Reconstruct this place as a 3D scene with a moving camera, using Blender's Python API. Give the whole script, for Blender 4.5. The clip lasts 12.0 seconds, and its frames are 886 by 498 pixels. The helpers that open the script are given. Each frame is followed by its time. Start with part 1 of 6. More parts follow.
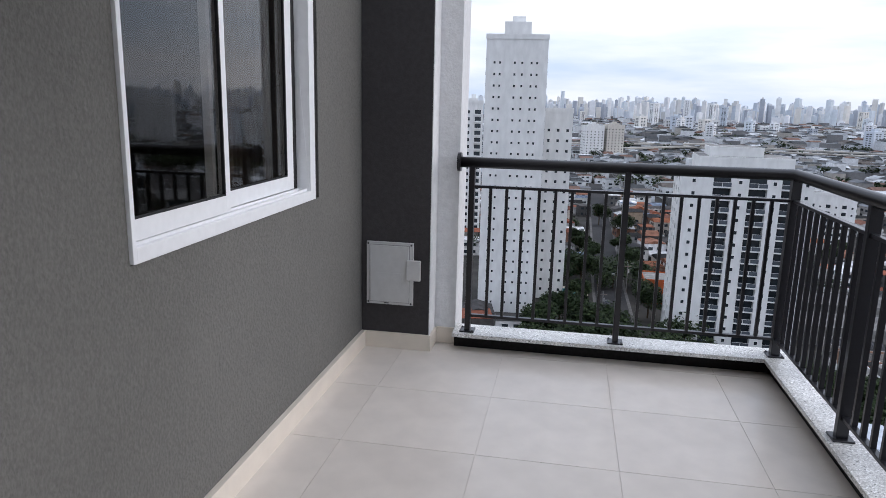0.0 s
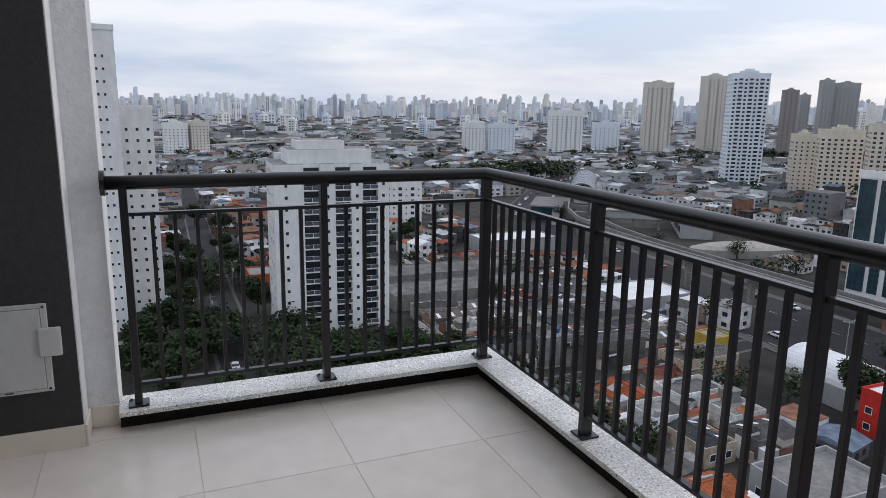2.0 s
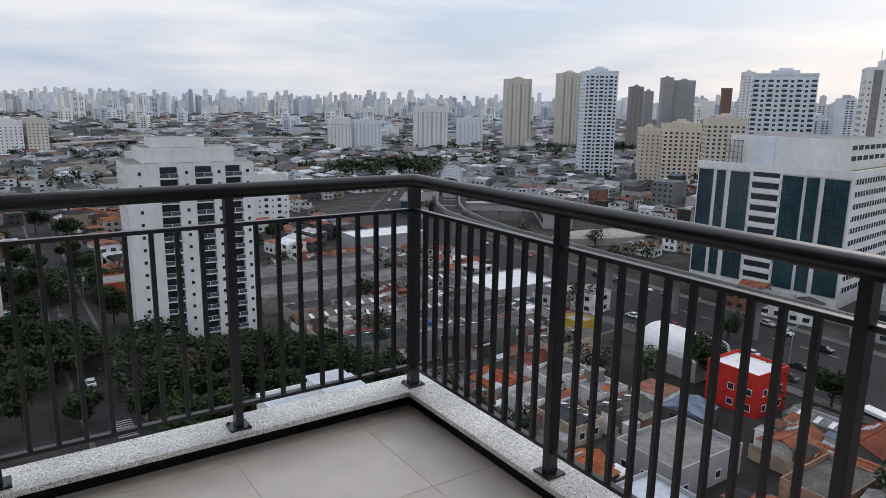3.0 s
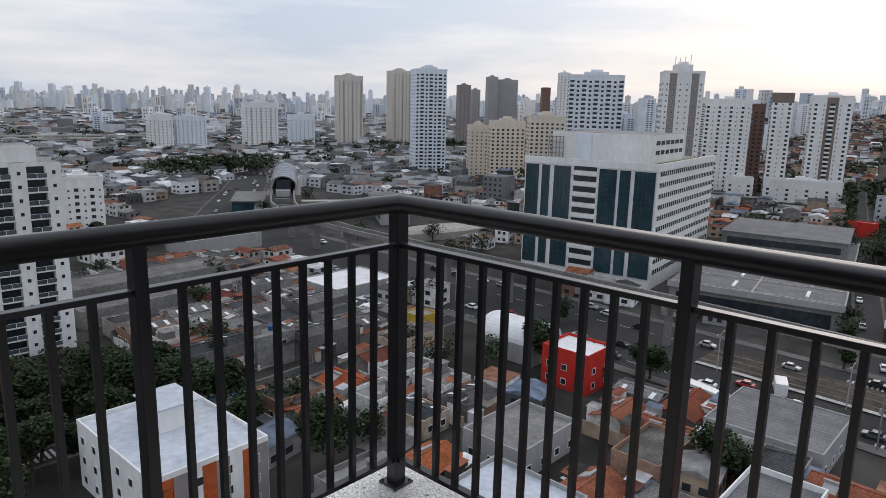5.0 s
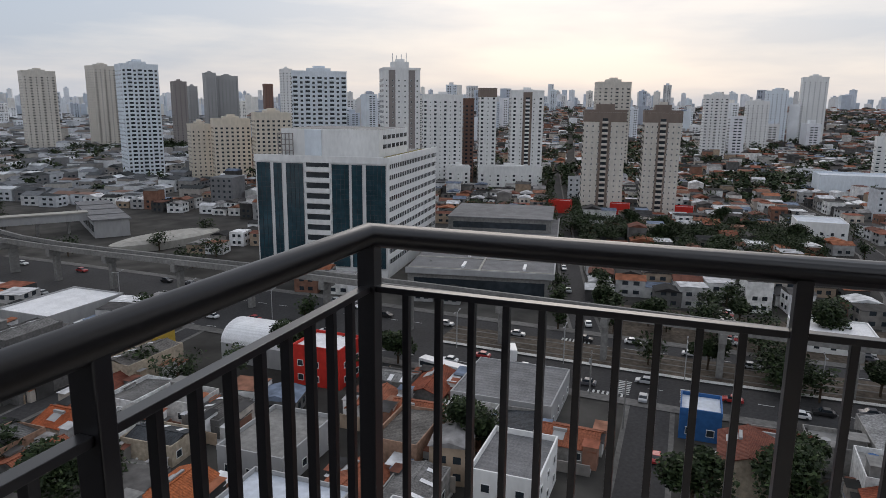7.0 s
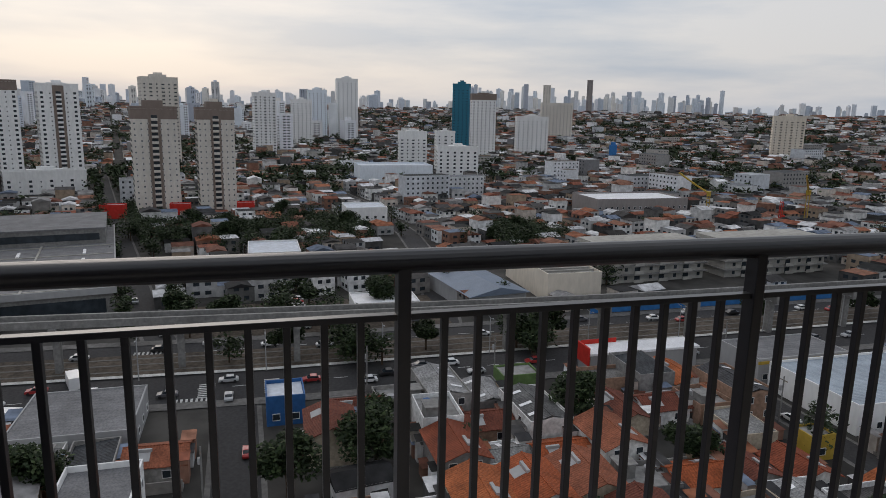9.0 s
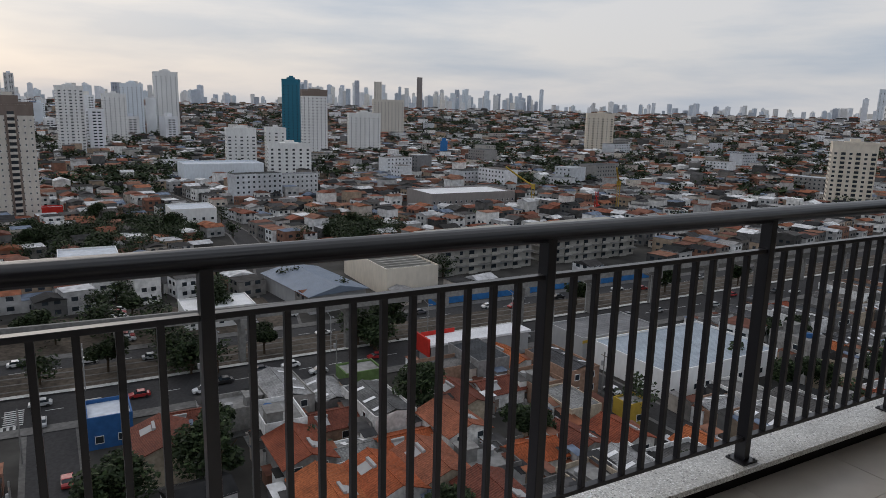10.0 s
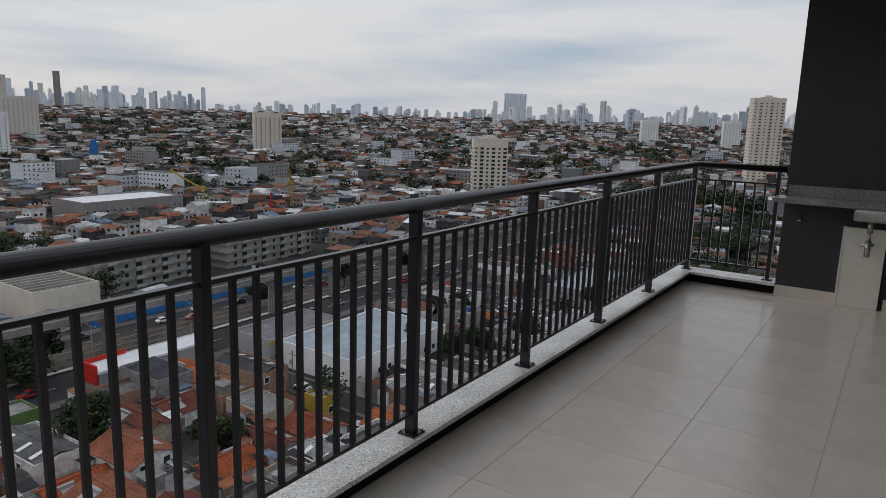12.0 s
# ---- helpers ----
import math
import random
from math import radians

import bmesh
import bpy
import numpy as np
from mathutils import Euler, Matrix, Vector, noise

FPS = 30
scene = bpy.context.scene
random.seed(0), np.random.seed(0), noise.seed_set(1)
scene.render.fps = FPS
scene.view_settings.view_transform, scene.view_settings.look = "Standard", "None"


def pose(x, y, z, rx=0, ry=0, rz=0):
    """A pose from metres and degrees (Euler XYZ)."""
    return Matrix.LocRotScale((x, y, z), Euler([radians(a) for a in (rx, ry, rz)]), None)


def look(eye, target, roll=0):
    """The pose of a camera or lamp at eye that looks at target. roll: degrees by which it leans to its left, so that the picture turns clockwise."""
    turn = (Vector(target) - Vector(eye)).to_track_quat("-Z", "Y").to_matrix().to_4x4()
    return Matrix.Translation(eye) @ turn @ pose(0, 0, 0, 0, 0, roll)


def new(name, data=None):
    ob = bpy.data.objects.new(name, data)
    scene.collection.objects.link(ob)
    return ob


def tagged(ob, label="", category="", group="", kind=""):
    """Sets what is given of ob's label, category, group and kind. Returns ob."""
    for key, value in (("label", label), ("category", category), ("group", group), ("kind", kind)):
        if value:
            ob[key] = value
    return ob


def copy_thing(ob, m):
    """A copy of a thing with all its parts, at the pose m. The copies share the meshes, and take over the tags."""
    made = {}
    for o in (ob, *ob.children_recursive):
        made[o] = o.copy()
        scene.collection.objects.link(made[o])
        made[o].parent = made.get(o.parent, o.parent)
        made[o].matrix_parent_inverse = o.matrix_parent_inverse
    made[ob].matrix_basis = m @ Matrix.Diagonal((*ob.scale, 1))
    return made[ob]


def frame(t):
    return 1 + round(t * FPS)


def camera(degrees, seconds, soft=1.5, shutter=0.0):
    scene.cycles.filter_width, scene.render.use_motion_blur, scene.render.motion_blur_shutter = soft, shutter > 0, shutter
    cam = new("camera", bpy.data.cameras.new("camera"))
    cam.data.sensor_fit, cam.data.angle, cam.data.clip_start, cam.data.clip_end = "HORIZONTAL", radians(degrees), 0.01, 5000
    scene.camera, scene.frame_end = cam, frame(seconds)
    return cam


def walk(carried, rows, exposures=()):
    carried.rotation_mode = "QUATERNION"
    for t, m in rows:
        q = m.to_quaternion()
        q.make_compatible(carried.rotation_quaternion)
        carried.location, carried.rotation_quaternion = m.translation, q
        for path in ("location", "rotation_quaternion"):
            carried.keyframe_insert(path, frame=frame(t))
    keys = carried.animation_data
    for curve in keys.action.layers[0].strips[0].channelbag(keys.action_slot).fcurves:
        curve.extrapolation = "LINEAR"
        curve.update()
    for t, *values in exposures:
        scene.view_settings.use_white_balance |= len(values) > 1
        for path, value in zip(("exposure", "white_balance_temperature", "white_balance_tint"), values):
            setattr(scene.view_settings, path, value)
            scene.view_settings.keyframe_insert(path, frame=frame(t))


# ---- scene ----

cam = camera(65.7, 12.0, soft=0.55)
PATH = [
    (0, (0.025, 0.109, 1.478), (-0.321, 2.033, 1.058), 1.4),
    (0.5, (-0.069, 0.258, 1.477), (-0.157, 2.214, 1.068), 1.1),
    (1, (-0.174, 0.436, 1.464), (0.009, 2.386, 1.061), 0.9),
    (1.5, (-0.301, 0.61, 1.481), (0.208, 2.502, 1.079), 1.0),
    (2, (-0.396, 0.812, 1.483), (0.368, 2.615, 1.075), 0.9),
    (2.5, (-0.434, 1.056, 1.48), (0.516, 2.767, 1.066), 0.9),
    (3, (-0.455, 1.319, 1.492), (0.638, 2.942, 1.078), 0.9),
    (3.5, (-0.469, 1.593, 1.471), (0.727, 3.142, 1.058), 1.0),
    (5.5, (-0.322, 2.73, 1.464), (1.223, 3.931, 1.051), 1.2),
    (6, (-0.324, 2.989, 1.468), (1.323, 4.045, 1.056), 1.0),
    (6.5, (-0.322, 3.146, 1.456), (1.417, 4.045, 1.047), 1.2),
    (6.7, (-0.329, 3.217, 1.459), (1.447, 4.041, 1.049), 0.9),
    (8.3, (-0.309, 3.435, 1.489), (1.643, 3.25, 1.091), 1.2),
    (8.5, (-0.326, 3.436, 1.494), (1.613, 3.153, 1.095), 1.2),
    (9, (-0.365, 3.421, 1.502), (1.522, 2.894, 1.103), 1.2),
    (9.5, (-0.401, 3.394, 1.505), (1.407, 2.639, 1.105), 1.3),
    (10, (-0.433, 3.36, 1.503), (1.275, 2.399, 1.105), 1.5),
    (10.5, (-0.453, 3.322, 1.502), (1.143, 2.184, 1.108), 1.6),
    (11, (-0.481, 3.3, 1.503), (0.991, 2.002, 1.116), 1.7),
    (11.5, (-0.496, 3.289, 1.508), (0.81, 1.823, 1.127), 1.7),
    (12, (-0.456, 3.291, 1.499), (0.637, 1.658, 1.125), 1.7),
]
walk(cam, [(t, look(eye, aim, roll)) for t, eye, aim, roll in PATH],
     exposures=((0, 0.54, 5950, 15), (0.5, 0.46, 5980, 15), (1, 0.38, 6020, 14), (1.5, 0.33, 6050, 14), (2.5, 0.14, 6180, 14), (5.5, 0.05, 6300, 14), (8.5, -0.29, 6400, 13), (10.5, -0.30, 6370, 13), (12, -0.24, 6320, 12)))

# ---- light ----
SUN_AZ, SUN_EL = radians(80), radians(28)
world = bpy.data.worlds.new("sky")
scene.world = world
world.use_nodes = True
wn, wl = world.node_tree.nodes, world.node_tree.links
bg = wn["Background"]
sky = wn.new("ShaderNodeTexSky")
sky.sky_type, sky.sun_disc = "NISHITA", False
sky.sun_elevation, sky.sun_rotation = SUN_EL, SUN_AZ
sky.dust_density, sky.air_density = 3.0, 1.2
dim = wn.new("ShaderNodeVectorMath")
dim.operation = "SCALE"
dim.inputs["Scale"].default_value = 0.10
wl.new(sky.outputs[0], dim.inputs[0])
where = wn.new("ShaderNodeTexCoord")
stretch = wn.new("ShaderNodeMapping")
stretch.inputs["Scale"].default_value = (1.5, 1.5, 9.0)
wl.new(where.outputs["Generated"], stretch.inputs[0])
puffs = wn.new("ShaderNodeTexNoise")
puffs.inputs["Scale"].default_value, puffs.inputs["Detail"].default_value, puffs.inputs["Roughness"].default_value = 1.6, 7, 0.52
wl.new(stretch.outputs[0], puffs.inputs[0])
shade = wn.new("ShaderNodeValToRGB")
shade.color_ramp.elements[0].position, shade.color_ramp.elements[0].color = 0.36, (0.56, 0.66, 0.78, 1)
shade.color_ramp.elements[1].position, shade.color_ramp.elements[1].color = 0.60, (0.93, 0.93, 0.92, 1)
wl.new(puffs.outputs[0], shade.inputs[0])
overcast = wn.new("ShaderNodeMix")
overcast.data_type = "RGBA"
overcast.inputs[0].default_value = 0.80
wl.new(dim.outputs[0], overcast.inputs[6])
wl.new(shade.outputs[0], overcast.inputs[7])
height = wn.new("ShaderNodeSeparateXYZ")
wl.new(where.outputs["Generated"], height.inputs[0])
dome = wn.new("ShaderNodeMapRange")
dome.inputs[1].default_value, dome.inputs[2].default_value = 0.05, 1.0
dome.inputs[3].default_value, dome.inputs[4].default_value = 0.96, 1.18
wl.new(height.outputs[2], dome.inputs[0])
lit = wn.new("ShaderNodeVectorMath")
lit.operation = "SCALE"
wl.new(overcast.outputs[2], lit.inputs[0])
wl.new(dome.outputs[0], lit.inputs["Scale"])
wl.new(lit.outputs[0], bg.inputs[0])
bg.inputs[1].default_value = 1.0
sun_data = bpy.data.lights.new("sun", "SUN")
sun_data.energy, sun_data.angle, sun_data.color = 0.6, radians(35), (1.0, 0.94, 0.86)
sun = new("sun", sun_data)
sun.matrix_world = look((0, 0, 60), (-math.sin(SUN_AZ) * math.cos(SUN_EL), -math.cos(SUN_AZ) * math.cos(SUN_EL), 60 - math.sin(SUN_EL)))


# ---- materials ----
def material(name, color, rough=0.7, metal=0.0, grain=20.0, amount=0.25, stain=0.6, bump=0.0, spec=0.16, palette=None, by="Object Info", stretch_z=1.0, bump_scale=None):
    """A surface with fine grain and broad stains; palette: colours picked at random per object or per island."""
    m = bpy.data.materials.new(name)
    m.use_nodes = True
    n, l = m.node_tree.nodes, m.node_tree.links
    b = n["Principled BSDF"]
    b.inputs["Roughness"].default_value, b.inputs["Metallic"].default_value = rough, metal
    b.inputs["Specular IOR Level"].default_value = spec
    co = n.new("ShaderNodeTexCoord")
    mp = n.new("ShaderNodeMapping")
    mp.inputs["Scale"].default_value = (1, 1, stretch_z)
    l.new(co.outputs["Object"], mp.inputs[0])
    out = None
    if palette:
        ramp = n.new("ShaderNodeValToRGB")
        ramp.color_ramp.interpolation = "CONSTANT"
        e = ramp.color_ramp.elements
        while len(e) < len(palette):
            e.new(0.5)
        for i, c in enumerate(palette):
            e[i].position, e[i].color = i / len(palette), (*c, 1)
        if by == "Object Info":
            src = n.new("ShaderNodeObjectInfo").outputs["Random"]
        else:
            src = n.new("ShaderNodeNewGeometry").outputs["Random Per Island"]
        l.new(src, ramp.inputs[0])
        out = ramp.outputs[0]
    for scale, amt in ((grain, amount), (stain, amount * 0.9)):
        t = n.new("ShaderNodeTexNoise")
        t.inputs["Scale"].default_value, t.inputs["Detail"].default_value = scale, 5
        l.new(mp.outputs[0], t.inputs[0])
        r = n.new("ShaderNodeMapRange")
        r.inputs[1].default_value, r.inputs[2].default_value = 0.3, 0.7
        r.inputs[3].default_value, r.inputs[4].default_value = 1 - amt, 1 + amt * 0.5
        l.new(t.outputs[0], r.inputs[0])
        mul = n.new("ShaderNodeVectorMath")
        mul.operation = "SCALE"
        if out is None:
            mul.inputs[0].default_value = color
        else:
            l.new(out, mul.inputs[0])
        l.new(r.outputs[0], mul.inputs["Scale"])
        out = mul.outputs[0]
    l.new(out, b.inputs["Base Color"])
    if bump:
        t = n.new("ShaderNodeTexNoise")
        t.inputs["Scale"].default_value, t.inputs["Detail"].default_value = bump_scale or grain, 6
        l.new(mp.outputs[0], t.inputs[0])
        bp = n.new("ShaderNodeBump")
        bp.inputs["Strength"].default_value, bp.inputs["Distance"].default_value = bump, 0.01
        l.new(t.outputs[0], bp.inputs["Height"])
        l.new(bp.outputs[0], b.inputs["Normal"])
    return m


def ribbed(name, color, period, turn=0.0, rough=0.8, palette=None, by="Object Info", depth=0.06, amount=0.3):
    """Roofing with ribs of that period: clay tiles or corrugated sheet."""
    m = material(name, color, rough, grain=3.0, amount=amount, stain=0.25, palette=palette, by=by)
    n, l = m.node_tree.nodes, m.node_tree.links
    co = n.new("ShaderNodeTexCoord")
    mp = n.new("ShaderNodeMapping")
    mp.inputs["Rotation"].default_value = (0, 0, turn)
    l.new(co.outputs["Object"], mp.inputs[0])
    w = n.new("ShaderNodeTexWave")
    w.inputs["Scale"].default_value, w.inputs["Distortion"].default_value = 0.314 / period, 0.4
    l.new(mp.outputs[0], w.inputs[0])
    bp = n.new("ShaderNodeBump")
    bp.inputs["Strength"].default_value, bp.inputs["Distance"].default_value = 0.8, depth
    l.new(w.outputs[0], bp.inputs["Height"])
    l.new(bp.outputs[0], n["Principled BSDF"].inputs["Normal"])
    return m


PLASTER = material("grey_textured_plaster", (0.150, 0.147, 0.134), 0.92, grain=95, amount=0.18, stain=1.1, bump=0.7, stretch_z=0.8, bump_scale=95, spec=0.5)
DARK_PAINT = material("dark_grey_paint", (0.050, 0.046, 0.047), 0.85, grain=40, amount=0.18, stain=1.2, bump=0.25, bump_scale=120, spec=0.5)
WHITE_WALL = material("white_rough_paint", (0.74, 0.74, 0.74), 0.88, grain=30, amount=0.08, stain=1.5, bump=0.5, bump_scale=70, spec=0.5)
CEILING = material("ceiling_paint", (0.78, 0.78, 0.76), 0.9, grain=30, amount=0.05, spec=0.5)
TILE = material("beige_porcelain", (0.56, 0.515, 0.46), 0.22, grain=7, amount=0.06, stain=1.1, bump=0.02, bump_scale=25, palette=[(0.73, 0.668, 0.595), (0.715, 0.653, 0.58), (0.74, 0.678, 0.605), (0.723, 0.66, 0.587)], spec=0.5)
SKIRT = material("beige_skirting", (0.74, 0.67, 0.575), 0.35, grain=9, amount=0.06, stain=1.5, spec=0.5)
GROUT = material("grout", (0.66, 0.60, 0.53), 0.9, grain=60, amount=0.2)
BLACK_STRIP = material("black_waterproofing", (0.016, 0.014, 0.014), 0.6, grain=50, amount=0.4)
RAIL = material("bronze_grey_paint", (0.0115, 0.0110, 0.0140), 0.28, spec=0.5, grain=90, amount=0.15, stain=2.0)
ALU = material("white_aluminium", (0.82, 0.83, 0.84), 0.35, grain=30, amount=0.04, spec=0.5)
PLASTIC = material("grey_plastic", (0.60, 0.60, 0.59), 0.45, grain=30, amount=0.05, spec=0.5)
PLASTIC2 = material("grey_plastic_edge", (0.30, 0.30, 0.30), 0.5, grain=30, amount=0.05, spec=0.5)
SCREW = material("screw", (0.10, 0.10, 0.10), 0.5, metal=0.6, spec=0.5)
STEEL = material("brushed_steel", (0.42, 0.42, 0.40), 0.33, metal=1.0, grain=60, amount=0.1, spec=0.5)
PANEL = material("cream_panel", (0.80, 0.77, 0.68), 0.5, grain=20, amount=0.06, stain=1.2, spec=0.5)
RUBBER = material("black_rubber", (0.012, 0.012, 0.013), 0.7, spec=0.5)
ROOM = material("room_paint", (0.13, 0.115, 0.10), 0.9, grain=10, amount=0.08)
CLOTH = material("brown_curtain", (0.16, 0.115, 0.08), 0.9, grain=25, amount=0.2)


def granite_material(name, strength):
    m = material(name, (0.55, 0.55, 0.54), 0.32, spec=0.5, grain=160, amount=0.35, stain=3.0)
    n, l = m.node_tree.nodes, m.node_tree.links
    b = n["Principled BSDF"]
    base = b.inputs["Base Color"].links[0].from_socket
    co = n.new("ShaderNodeTexCoord")
    v = n.new("ShaderNodeTexVoronoi")
    v.inputs["Scale"].default_value = 150
    l.new(co.outputs["Object"], v.inputs[0])
    r = n.new("ShaderNodeValToRGB")
    r.color_ramp.interpolation = "CONSTANT"
    e = r.color_ramp.elements
    e[0].color, e[1].position = (0.22, 0.22, 0.22, 1), 0.12
    e[1].color = (0.62, 0.61, 0.59, 1)
    for p, c in ((0.38, (0.85, 0.84, 0.82, 1)), (0.80, (1.1, 1.1, 1.1, 1))):
        e.new(p).color = c
    l.new(v.outputs["Color"], r.inputs[0])
    mul = n.new("ShaderNodeVectorMath")
    mul.operation = "MULTIPLY"
    l.new(base, mul.inputs[0])
    l.new(r.outputs[0], mul.inputs[1])
    sc = n.new("ShaderNodeVectorMath")
    sc.operation = "SCALE"
    sc.inputs["Scale"].default_value = strength
    l.new(mul.outputs[0], sc.inputs[0])
    l.new(sc.outputs[0], b.inputs["Base Color"])
    return m


def glass_material(name, tint, rough=0.02):
    m = bpy.data.materials.new(name)
    m.use_nodes = True
    b = m.node_tree.nodes["Principled BSDF"]
    b.inputs["Base Color"].default_value = (*tint, 1)
    b.inputs["Transmission Weight"].default_value, b.inputs["Roughness"].default_value, b.inputs["IOR"].default_value = 1.0, rough, 1.5
    return m


GRANITE = granite_material("speckled_granite", 1.75)
DARK_GRANITE = granite_material("dark_speckled_granite", 0.6)
PANE = glass_material("tinted_glass", (0.55, 0.53, 0.50))
FAR_GLASS = material("building_glass", (0.035, 0.045, 0.055), 0.18, grain=0.5, amount=0.4, stain=0.1, spec=0.5)
TEAL_GLASS = material("curtain_wall_glass", (0.025, 0.065, 0.085), 0.12, grain=0.3, amount=0.35, stain=0.08, spec=0.5)
SMOKED = material("smoked_balcony_glass", (0.075, 0.088, 0.105), 0.25, grain=0.6, amount=0.4, stain=0.2, spec=0.5)
PAINT = [material(n, c, 0.85, grain=0.8, amount=0.10, stain=0.08, stretch_z=0.4) for n, c in (
    ("white_render", (0.77, 0.77, 0.76)), ("cream_render", (0.69, 0.62, 0.52)), ("beige_render", (0.62, 0.58, 0.52)), ("grey_render", (0.36, 0.36, 0.36)),
    ("blue_white_render", (0.70, 0.75, 0.80)), ("brown_render", (0.215, 0.172, 0.148)), ("teal_render", (0.035, 0.17, 0.25)), ("red_render", (0.20, 0.12, 0.095)), ("taupe_render", (0.27, 0.245, 0.235)))]
WHITE, CREAM, BEIGE, GREY, BLUEWHITE, BROWN, TEAL, REDBROWN, TAUPE = PAINT
CONCRETE = material("concrete", (0.23, 0.225, 0.215), 0.9, grain=1.2, amount=0.25, stain=0.15)
ROOFSLAB = material("roof_slab", (0.29, 0.285, 0.275), 0.9, grain=0.7, amount=0.35, stain=0.12)
PALE_CONCRETE = material("pale_concrete", (0.38, 0.365, 0.33), 0.9, grain=0.5, amount=0.2, stain=0.08)
TERMINAL_ROOF = ribbed("terminal_roof_sheet", (0.19, 0.19, 0.195), 1.2, 0, 0.85, amount=0.3)
STATION_ROOF = material("station_roof", (0.24, 0.27, 0.32), 0.4, metal=0.3, grain=1, amount=0.2)
LAWN = material("roof_lawn", (0.20, 0.17, 0.05), 0.95, grain=1.0, amount=0.3)
ASPHALT = material("asphalt", (0.050, 0.049, 0.050), 0.9, grain=1.5, amount=0.25, stain=0.06)
PAVING = material("pavement_concrete", (0.15, 0.145, 0.138), 0.9, grain=1.0, amount=0.3, stain=0.1)
EARTH = material("city_ground", (0.062, 0.059, 0.054), 0.95, grain=0.12, amount=0.5, stain=0.012)
LINE = material("road_paint", (0.55, 0.55, 0.53), 0.8, grain=3, amount=0.3)
WATER = material("pool_water", (0.02, 0.33, 0.45), 0.08, grain=0.4, amount=0.1, spec=0.5)
BARK = material("bark", (0.09, 0.065, 0.045), 0.95, grain=8, amount=0.4)
LEAF = material("foliage", (0.05, 0.075, 0.03), 0.7, grain=0.6, amount=0.4, by="Random Per Island", palette=[(0.022, 0.036, 0.014), (0.036, 0.056, 0.021), (0.018, 0.030, 0.013), (0.048, 0.068, 0.027), (0.028, 0.043, 0.019)])
CLAY = ribbed("clay_tiles", (0.4, 0.14, 0.06), 0.45, 0, amount=0.45, palette=[(0.35, 0.090, 0.034), (0.23, 0.060, 0.030), (0.39, 0.115, 0.042), (0.17, 0.055, 0.036), (0.29, 0.100, 0.055)])
SHEET = ribbed("fibre_cement_sheet", (0.2, 0.2, 0.2), 0.5, 0, amount=0.5, palette=[(0.13, 0.13, 0.13), (0.075, 0.075, 0.08), (0.17, 0.165, 0.16), (0.10, 0.095, 0.092), (0.24, 0.24, 0.235), (0.06, 0.065, 0.072), (0.15, 0.14, 0.13), (0.32, 0.32, 0.32), (0.20, 0.195, 0.19), (0.19, 0.185, 0.18)])
WHITE_SHEET = ribbed("white_metal_sheet", (0.78, 0.78, 0.79), 0.6, 0, 0.5, amount=0.15)
BLUE_SHEET = ribbed("blue_grey_metal_sheet", (0.17, 0.21, 0.27), 0.6, 0, 0.5, amount=0.15)
HOUSE_WALL = material("house_render", (0.5, 0.5, 0.48), 0.9, grain=1.5, amount=0.3, stain=0.3, palette=[(0.62, 0.61, 0.59), (0.30, 0.29, 0.275), (0.76, 0.76, 0.75), (0.46, 0.39, 0.30), (0.24, 0.235, 0.23), (0.33, 0.21, 0.15), (0.70, 0.69, 0.66), (0.16, 0.155, 0.15)])
RED_PAINT = material("red_paint", (0.50, 0.035, 0.025), 0.6, grain=1, amount=0.15)
YELLOW_PAINT = material("yellow_paint", (0.44, 0.30, 0.05), 0.6, grain=1, amount=0.15)
BLUE_PAINT = material("blue_paint", (0.03, 0.105, 0.27), 0.6, grain=1, amount=0.15)
HOARDING = material("blue_hoarding", (0.04, 0.17, 0.42), 0.6, grain=1, amount=0.15)
GREEN_PAINT = material("green_paint", (0.12, 0.19, 0.07), 0.7, grain=1, amount=0.2)
ORANGE_PAINT = material("orange_paint", (0.45, 0.105, 0.035), 0.7, grain=1, amount=0.2)
FIELD_ROOF = material("distant_roofs", (0.2, 0.15, 0.12), 0.9, grain=0.5, amount=0.45, stain=0.03, by="Random Per Island", palette=[
    (0.24, 0.085, 0.052), (0.075, 0.072, 0.072), (0.30, 0.115, 0.062), (0.040, 0.040, 0.042), (0.30, 0.29, 0.285), (0.16, 0.066, 0.046), (0.055, 0.052, 0.050), (0.60, 0.60, 0.61), (0.20, 0.090, 0.062), (0.030, 0.030, 0.031), (0.10, 0.095, 0.092), (0.27, 0.13, 0.085), (0.72, 0.72, 0.72), (0.025, 0.026, 0.026), (0.17, 0.21, 0.28)])
FIELD_WALL = material("distant_walls", (0.4, 0.38, 0.35), 0.9, grain=0.5, amount=0.35, stain=0.03, by="Random Per Island", palette=[
    (0.70, 0.69, 0.67), (0.24, 0.225, 0.21), (0.80, 0.80, 0.80), (0.40, 0.31, 0.23), (0.13, 0.128, 0.125), (0.58, 0.52, 0.46), (0.76, 0.75, 0.73), (0.26, 0.14, 0.10), (0.08, 0.078, 0.076), (0.45, 0.445, 0.44)])
# Roof tones greyed and blued so that haze sits in the palette.
HAZED_ROOF = material("roofs_hazed", (0.2, 0.2, 0.2), 0.9, grain=0.3, amount=0.3, stain=0.02, by="Random Per Island", palette=[
    (0.17, 0.18, 0.195), (0.20, 0.125, 0.10), (0.07, 0.076, 0.08), (0.32, 0.335, 0.355), (0.13, 0.115, 0.105), (0.075, 0.08, 0.085), (0.42, 0.44, 0.46), (0.035, 0.04, 0.042), (0.17, 0.18, 0.19), (0.62, 0.64, 0.66)])
